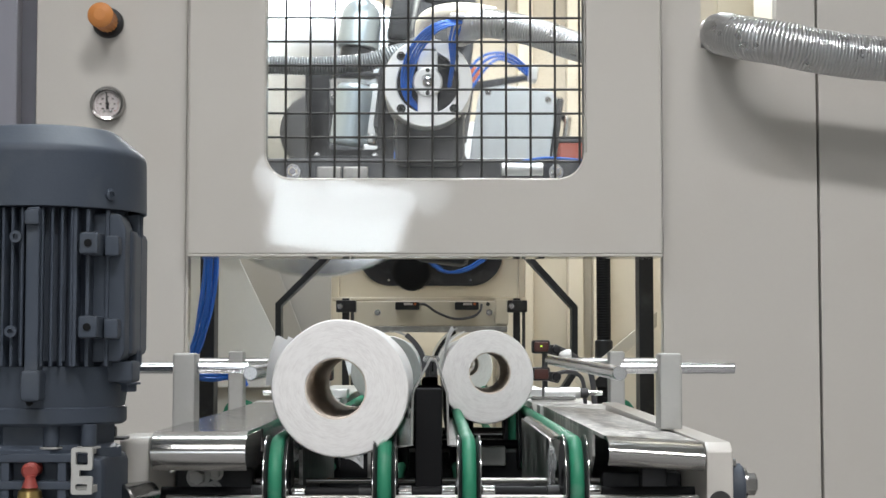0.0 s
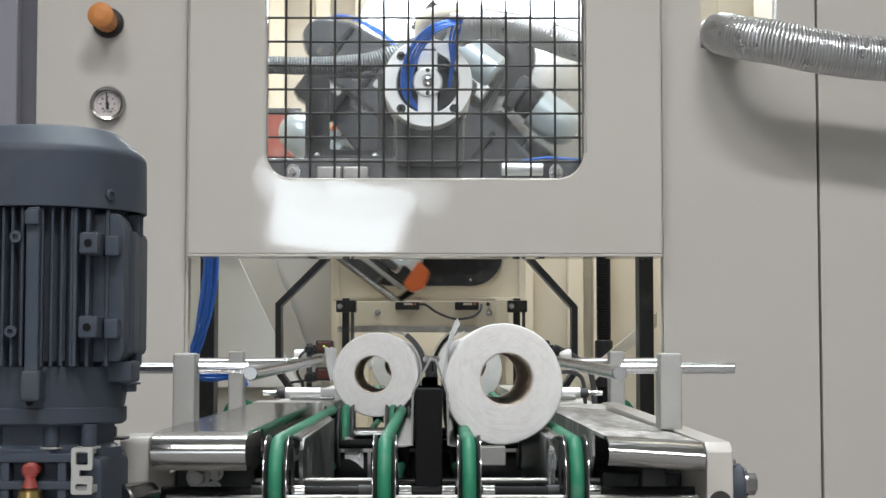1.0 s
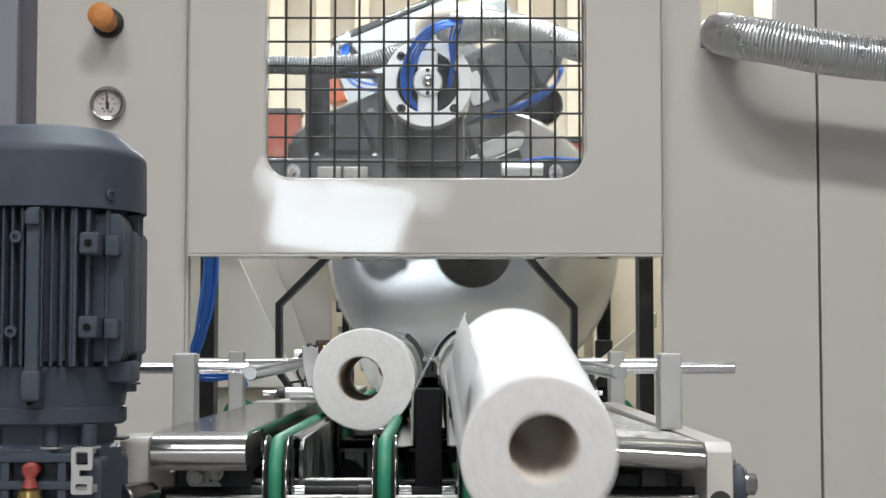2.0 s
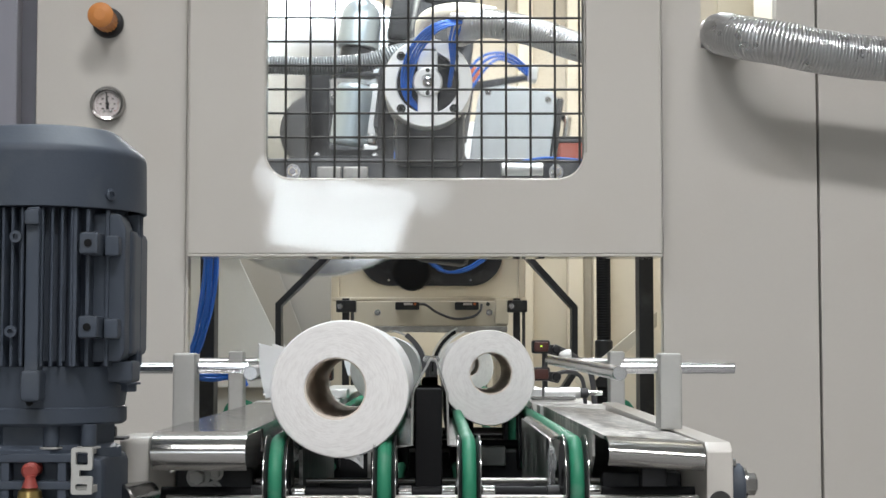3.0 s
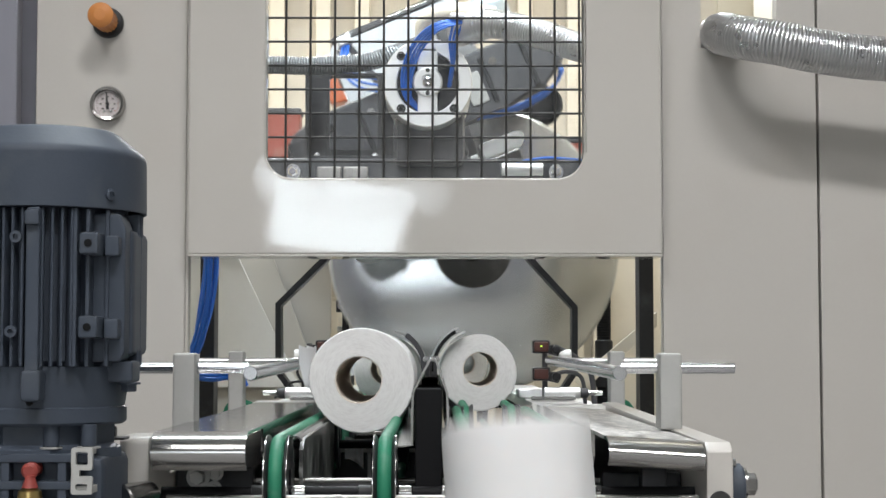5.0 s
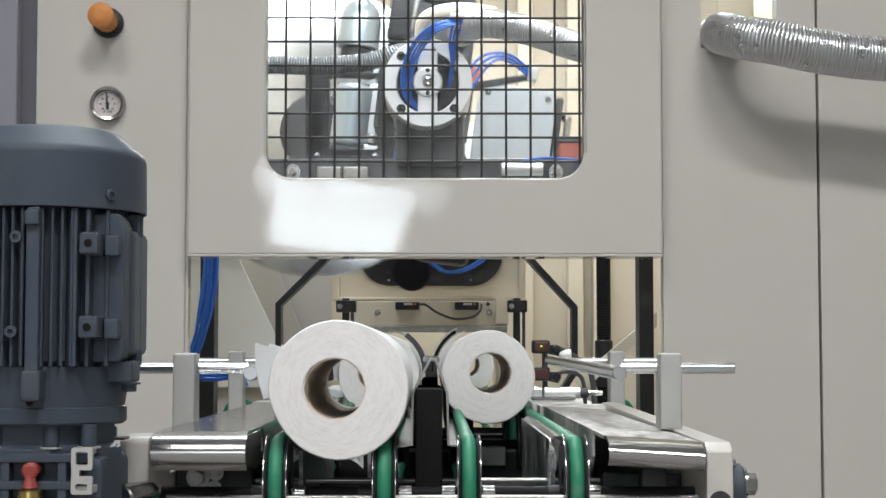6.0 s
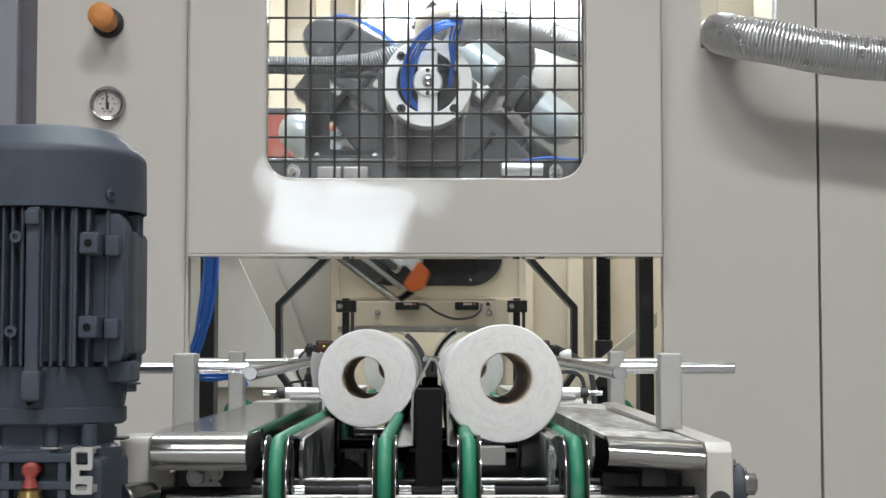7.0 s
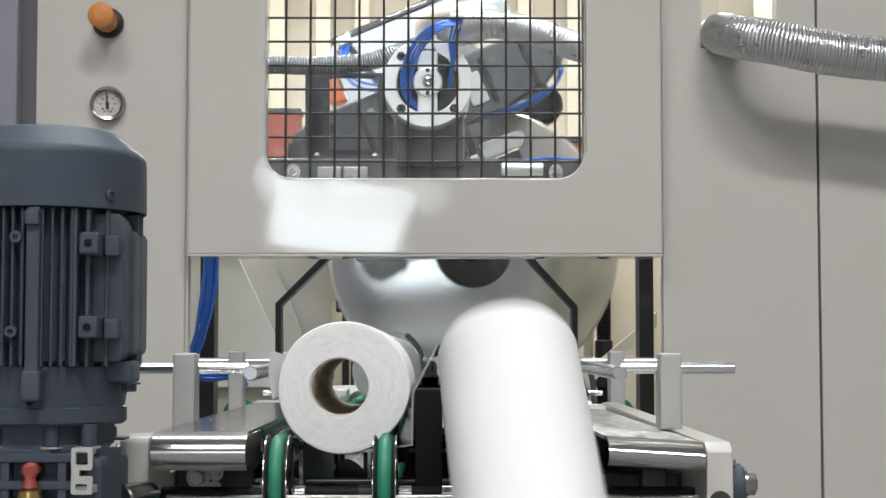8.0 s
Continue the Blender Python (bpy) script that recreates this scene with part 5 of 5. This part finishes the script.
# ---- the gear motor ----
def gear_motor():
    cx, cy = -0.2735, 1.15
    m = thing("gear_motor", (cx, cy, 0.0), "dark blue grey electric gear motor standing upright", "motor")
    part("fan_cover", lathe(B(), [(0, 1.1335), (0.043, 1.1335), (0.0475, 1.1328), (0.050, 1.1312), (0.0655, 1.1185), (0.0685, 1.1155), (0.0695, 1.112), (0.0700, 1.0755), (0.0685, 1.075), (0.0670, 1.1), (0, 1.12)], (cx, cy, 0), (0, 0, 1), 72), "motor", m)
    part("stator", rod(B(), (cx, cy, 0.965), (cx, cy, 1.09), 0.057, 48), "motor", m)
    for k in range(64):
        a = 2 * math.pi * k / 64
        d = Vector((math.cos(a), math.sin(a), 0))
        if d.x > 0.52 and -0.9 < d.y < -0.1:
            continue
        bm = box(B(), 0.054, 0.0675, -0.0010, 0.0010, 0.968, 1.0745, 0.0007, 1)
        bmesh.ops.rotate(bm, cent=(0, 0, 0), matrix=Matrix.Rotation(a, 3, "Z"), verts=bm.verts)
        bmesh.ops.translate(bm, vec=(cx, cy, 0), verts=bm.verts)
        part("cooling_fin", bm, "motor", m)
    # flat terminal side with lugs
    part("terminal_pad", prism(B(), [(cx + 0.040, 0.971), (cx + 0.061, 0.971), (cx + 0.0642, 0.978), (cx + 0.0642, 1.062), (cx + 0.060, 1.0725), (cx + 0.040, 1.0725)], cy - 0.042, cy - 0.012, 0.003), "motor", m)
    part("side_pad", box(B(), cx + 0.05, cx + 0.0672, cy - 0.026, cy + 0.03, 0.975, 1.063, 0.005), "motor", m)
    for x in (0.032, 0.0395, 0.0505):
        y = math.sqrt(0.067 ** 2 - x * x)
        part("rib", box(B(), cx + x, cx + x + 0.0028, cy - y, cy - y + 0.02, 0.968, 1.0745, 0.0008), "motor", m)
    for z in (1.0505, 0.9945):
        lug = part("lug", box(B(), cx + 0.0375, cx + 0.0505, cy - 0.067, cy - 0.04, z - 0.0075, z + 0.0075, 0.002), "motor", m)
        # A black disc paints the shade inside the lug's hole.
        part("lug_hole_disc", lathe(B(), [(0, 0), (0.0026, 0), (0.0026, 0.001), (0, 0.001)], (cx + 0.0437, cy - 0.0668, z), (0, -1, 0), 18), "rubber", lug)
        part("lug", box(B(), cx + 0.0515, cx + 0.0615, cy - 0.052, cy - 0.03, z - 0.008, z + 0.006, 0.002), "motor", m)
    part("spine", box(B(), cx + 0.003, cx + 0.0125, cy - 0.0705, cy - 0.05, 0.955, 1.0745, 0.002), "motor", m)
    for x, z in ((-0.0037, 1.0545), (-0.0062, 0.9915)):
        part("screw_boss", lathe(B(), [(0, 0), (0.0040, 0), (0.0040, 0.004), (0.0019, 0.004), (0.0019, 0.002), (0, 0.002)], (cx + x, cy - 0.0665, z), (0, -1, 0), 18), "motor", m)
    part("cover_screw", lathe(B(), [(0, 0), (0.0042, 0), (0.004, 0.002), (0.002, 0.0028), (0.0018, 0.0015), (0, 0.0015)], (cx + 0.0535, cy - 0.0448, 1.0847), (0.764, -0.645, 0), 20), "motor", m)
    part("spine_clip", box(B(), cx + 0.0028, cx + 0.0128, cy - 0.0745, cy - 0.06, 1.062, 1.0725, 0.002), "motor", m)
    part("spine_foot", box(B(), cx + 0.001, cx + 0.0145, cy - 0.073, cy - 0.055, 0.945, 0.966, 0.003), "motor", m)
    part("end_bell", lathe(B(), [(0, 0.968), (0.0585, 0.968), (0.0595, 0.962), (0.0560, 0.9405), (0.0575, 0.9395), (0.0575, 0.930), (0.055, 0.928), (0, 0.928)], (cx, cy, 0), (0, 0, 1), 64), "motor", m)
    part("shoulder_bolt", bolt(B(), (cx + 0.0635, cy - 0.02, 0.957), (0, 0, -1), 0.0055, 0.005), "motor", m)
    part("shoulder", box(B(), cx + 0.045, cx + 0.0675, cy - 0.03, cy + 0.0, 0.957, 0.972, 0.002), "motor", m)
    # Drain hole drawn as a black disc in place of its shade.
    part("drain_hole_disc", lathe(B(), [(0, 0), (0.0025, 0), (0.0025, 0.001), (0, 0.001)], (cx + 0.0045, cy - 0.0580, 0.9445), (0, -1, 0), 16), "rubber", m)
    # gearbox under it
    part("neck", lathe(B(), [(0, 0.928), (0.05, 0.928), (0.05, 0.915), (0.055, 0.912), (0.055, 0.905), (0, 0.905)], (cx, cy, 0), (0, 0, 1), 10), "motor", m)
    for x in (-0.022, 0.016, 0.04):
        y = cy - 0.05 + abs(x) * 0.3
        part("flange_stud", rod(B(), (cx + x, y, 0.914), (cx + x, y, 0.929), 0.0055, 12), "motor", m)
        part("stud_nut", bolt(B(), (cx + x, y, 0.914), (0, 0, -1), 0.0055, 0.004), "zinc", m)
    part("gearbox", box(B(), cx - 0.075, cx + 0.052, cy - 0.045, cy + 0.05, 0.80, 0.908, 0.008), "motor", m)
    for z, w in ((0.907, 0.056), (0.889, 0.05), (0.869, 0.05)):
        part("gearbox_rib", box(B(), cx - 0.07, cx + w - 0.012, cy - 0.057, cy - 0.044, z - 0.0028, z + 0.0028, 0.001), "motor", m)
    for x in (-0.033, -0.012, 0.026):
        part("gearbox_rib", box(B(), cx + x - 0.003, cx + x + 0.003, cy - 0.056, cy - 0.044, 0.865, 0.908, 0.001), "motor", m)
    part("drain_plug", rod(B(), (cx + 0.006, cy - 0.045, 0.9), (cx + 0.006, cy - 0.064, 0.899), 0.0055, 20, 0.002), "red_plug", m, "faded red plug")
    part("breather_pin", lathe(B(), [(0.0055, 0), (0.0035, 0.006), (0.004, 0.008), (0, 0.009)], (cx + 0.0065, cy - 0.062, 0.888), (0, 0, 1), 16), "red_plug", m, "faded red pin")
    part("breather", lathe(B(), [(0, 0), (0.008, 0), (0.0085, 0.004), (0.0075, 0.010), (0.0045, 0.012), (0, 0.012)], (cx + 0.0065, cy - 0.062, 0.876), (0, 0, 1), 24), "brass", m, "brass breather")
    part("breather_body", rod(B(), (cx + 0.0065, cy - 0.062, 0.85), (cx + 0.0065, cy - 0.062, 0.876), 0.0095, 6), "brass", m, "brass breather body")
    x0, x1, y0, y1 = cx + 0.0335, cx + 0.0475, cy - 0.062, cy - 0.058
    part("slotted_bracket", ring_plate(B(), rounded(x0, x1, 0.8995, 0.9145, 0.0015, 3), rounded(x0 + 0.003, x1 - 0.003, 0.9030, 0.9115, 0.001, 3), y0, y1), "zinc", m, "grey slotted bracket")
    part("slotted_bracket", ring_plate(B(), rounded(x0, x1, 0.8835, 0.8955, 0.0015, 3), rounded(x0 + 0.003, x1 - 0.003, 0.8865, 0.8905, 0.001, 3), y0, y1), "zinc", m, "grey slotted bracket")
    part("bracket_web", box(B(), x0, x0 + 0.0055, y0, y1, 0.8950, 0.9000, 0.0005), "zinc", m)
    part("bracket_arm", box(B(), x0, x1, y1 - 0.001, cy - 0.044, 0.884, 0.889, 0.0005), "zinc", m)
    part("mount_foot", box(B(), cx - 0.06, cx + 0.055, cy - 0.03, cy + 0.08, 0.0, 0.8, 0.004), "charcoal", m)
    part("output_shaft", rod(B(), (cx + 0.05, cy + 0.02, 0.872), (cx + 0.066, 1.2, 0.872), 0.012, 20), "steel", m)
    k = thing("cable_gland", (-0.2385, 1.185, 0.80), "black cable gland and tubes beside the motor", "cable gland")
    part("gland", rod(B(), (-0.243, 1.19, 0.92), (-0.230, 1.19, 0.92), 0.0045, 14), "black", k)
    part("plate", box(B(), -0.25, -0.222, 1.18, 1.2, 0.9145, 0.9165, 0.0005), "charcoal", k)
    for i in range(3):
        part("tube", sweep(B(), glide([(-0.246 + i * 0.004, 1.185, 0.918), (-0.240 + i * 0.004, 1.175, 0.905), (-0.243 + i * 0.003, 1.18, 0.885), (-0.238, 1.19, 0.85), (-0.24, 1.19, 0.80)], 8), 0.0028, 8), "black", k)
    part("bolt", bolt(B(), (-0.2365, 1.195, 0.888), (0, -1, 0), 0.0045, 0.006), "steel", k)


# ---- the paper rolls ----
ROLL_R, CORE_R, ROLL_L = 0.0525, 0.0232, 0.28


def paper_roll(seed, flap, sag):
    rng = random.Random(seed)
    r = thing("paper_roll", (0, 0, 0), "white tissue paper roll on a cardboard core", "paper roll", "cut paper rolls")
    bm = B()
    seg, ph = 160, [rng.uniform(0, 6.28) for _ in range(4)]
    h = ROLL_L / 2
    prof = [(CORE_R + 0.0006, -h), (ROLL_R - 0.004, -h + rng.uniform(0, 0.001)), (ROLL_R - 0.001, -h + 0.0012), (ROLL_R, -h + 0.004)] + [(ROLL_R, -h + 0.004 + (2 * h - 0.008) * k / 14) for k in range(1, 14)] + [(ROLL_R, h - 0.004), (ROLL_R - 0.001, h - 0.0012), (ROLL_R - 0.004, h), (CORE_R + 0.0006, h)]
    lathe(bm, prof, (0, 0, 0), (0, 1, 0), seg, True)
    for v in bm.verts:
        a, q = math.atan2(v.co.z, v.co.x), math.hypot(v.co.x, v.co.z)
        if q > 0.04:
            w = 1 + 0.010 * math.sin(2 * a + ph[0]) + 0.007 * math.sin(3 * a + ph[1]) + 0.004 * math.sin(5 * a + ph[2]) + 0.004 * noise.noise(Vector((a * 3 + seed, v.co.y * 14, seed)))
            if a < 0:
                w += 0.012 * max(0, -math.sin(a)) ** 6
            if abs(v.co.y) > h - 0.003:
                w += 0.0045 * noise.noise(Vector((a * 17, seed, v.co.y * 40)))
            v.co.x, v.co.z = v.co.x * w + sag[0], v.co.z * w + sag[1]
    paper = local("paper", bm, "paper", r).data
    paper.materials.append(M["paper_end"])
    for f in paper.polygons:
        if abs(f.normal.y) > 0.9:
            f.material_index = 1
    bm = B()
    lathe(bm, [(CORE_R - 0.0006, -h + 0.0022), (CORE_R + 0.0005, -h + 0.0022), (CORE_R + 0.0005, h - 0.0006), (CORE_R - 0.0006, h - 0.0006)], (0, 0, 0), (0, 1, 0), 48, True)
    local("core", bm, "card", r, "brown cardboard core")
    if flap:
        a0, size = flap
        bm = B()
        rows = []
        for k in range(7):
            u = k / 6
            a = radians(a0) - u * 0.65
            q = ROLL_R * 1.012 + size * u ** 1.4
            row = []
            for j in range(9):
                y = -h + 0.003 + (2 * h - 0.02) * j / 8
                qq = q + 0.003 * u * math.sin(j * 1.9 + seed)
                row.append(bm.verts.new((qq * math.cos(a), y, qq * math.sin(a))))
            rows.append(row)
        faces = [bm.faces.new((rows[k][j], rows[k][j + 1], rows[k + 1][j + 1], rows[k + 1][j])) for k in range(6) for j in range(8)]
        ex = bmesh.ops.extrude_face_region(bm, geom=faces)
        for v in [g for g in ex["geom"] if isinstance(g, bmesh.types.BMVert)]:
            v.co *= 1.008
        local("loose_sheet", bm, "paper", r, "loose torn end of the sheet", 60)
    return r


hall()
housing()
front_panel()
gauge()
exhaust_hose()
added_housing_lamps()
saw_hub()
inner_hoses()
inner_frame()
inner_lower()
log_clamps()
head = saw_head()
conveyor()
inner_conveyor()
guides()
gear_motor()
paper_scrap()
small_clutter()
plastic_film()


# ---- what moves ----
# lane, flap, front of the roll along the lane by the second, second at which it tips over the end
ROLLS = [
    (LEFT, (178, 0.009), [(0, 1.244), (0.2, 1.172), (0.4, 1.145)], 0.5),
    (LEFT, (188, 0.015), [(0, 2.46), (0.7, 2.16), (0.8, 2.115), (1.2, 1.926), (1.5, 1.83), (1.7, 1.775), (2.8, 1.309), (3.0, 1.239), (3.2, 1.17)], 3.44),
    (LEFT, (188, 0.015), [(0, 3.58), (1.0, 3.3), (3.0, 2.44), (3.7, 2.13), (3.8, 2.09), (4.0, 1.97), (4.5, 1.83), (4.7, 1.76), (5.8, 1.281), (6.0, 1.224), (6.2, 1.165)], 6.455),
    (LEFT, (190, 0.006), [(0, 3.9), (2.5, 3.55), (4.5, 2.75), (6.0, 2.12), (6.8, 1.80), (7.2, 1.66), (7.6, 1.44), (7.8, 1.355), (8.0, 1.292)], None),
    (LEFT, None, [(0, 4.25), (3.0, 3.9), (5.0, 3.6), (6.5, 3.1), (8.0, 2.5)], None),
    (RIGHT, (166, 0.0125), [(0, 1.84), (0.2, 1.77), (0.4, 1.70), (0.8, 1.51), (1.2, 1.35), (1.5, 1.235), (1.7, 1.167)], 1.96),
    (RIGHT, None, [(0, 3.1), (1.5, 2.45), (2.8, 1.88), (3.0, 1.81), (3.5, 1.625), (4.0, 1.395), (4.5, 1.185)], 4.80),
    (RIGHT, None, [(0, 3.6), (2.0, 3.4), (4.0, 2.65), (5.8, 1.89), (6.0, 1.82), (6.2, 1.765), (6.4, 1.655), (6.8, 1.512), (7.2, 1.338), (7.6, 1.177)], 7.89),
    (RIGHT, None, [(0, 3.93), (3.0, 3.7), (5.0, 3.4), (6.5, 2.85), (8.0, 2.2)], None),
]
# a roll tipping over the end: seconds, place along the lane, height, tilt
TIP = ((-0.1, 1.29, 0.9485, 2), (0.0, 1.262, 0.944, 6), (0.045, 1.200, 0.9405, 10.5), (0.062, 1.180, 0.937, 15), (0.1, 1.135, 0.880, 47), (0.13, 1.125, 0.853, 60), (0.165, 1.12, 0.824, 71),
       (0.2, 1.115, 0.79, 80), (0.25, 1.11, 0.72, 85), (0.3, 1.10, 0.63, 88), (0.4, 1.09, 0.40, 90), (0.5, 1.08, 0.143, 90))


def tipping(lane, t0, slot):
    """Rows of a roll that tips over the conveyor's end and falls, each to its own place on the floor."""
    out = -0.008 if lane < 0 else 0.005
    rows = []
    for u, y, z, a in TIP:
        side = out * min(1, max(0.4, 1 + u * 6))
        swing = math.copysign(3.0, out) * min(1, max(0, (a - 4) / 20))
        rows.append((t0 + u, pose(lane + side, y - max(0, u - 0.25) * slot, z, a, -swing, swing)))
    return rows


def motions():
    for k, (lane, flap, way, tip) in enumerate(ROLLS):
        r = paper_roll(11 + k * 7, flap, (0.0035, 0) if lane < 0 else (-0.003, -0.004))
        rows = [(t, pose(lane - (0.003 if lane < 0 else 0), y + ROLL_L / 2, ROLL_Z + (0 if lane < 0 else 0.004))) for t, y in way]
        if tip is not None:
            rows = [q for q in rows if q[0] < tip - 0.1] + [q for q in tipping(lane, tip, 0.55 * (k % 5)) if q[0] < 8.06]
        if rows[-1][0] < 8:
            rows.append((8.0, rows[-1][1]))
        walk(r, rows)
    walk(head, [(t / 4, pose(*HEAD, 0, 120 * (t / 4 - 2.19), 0)) for t in range(33)])


motions()
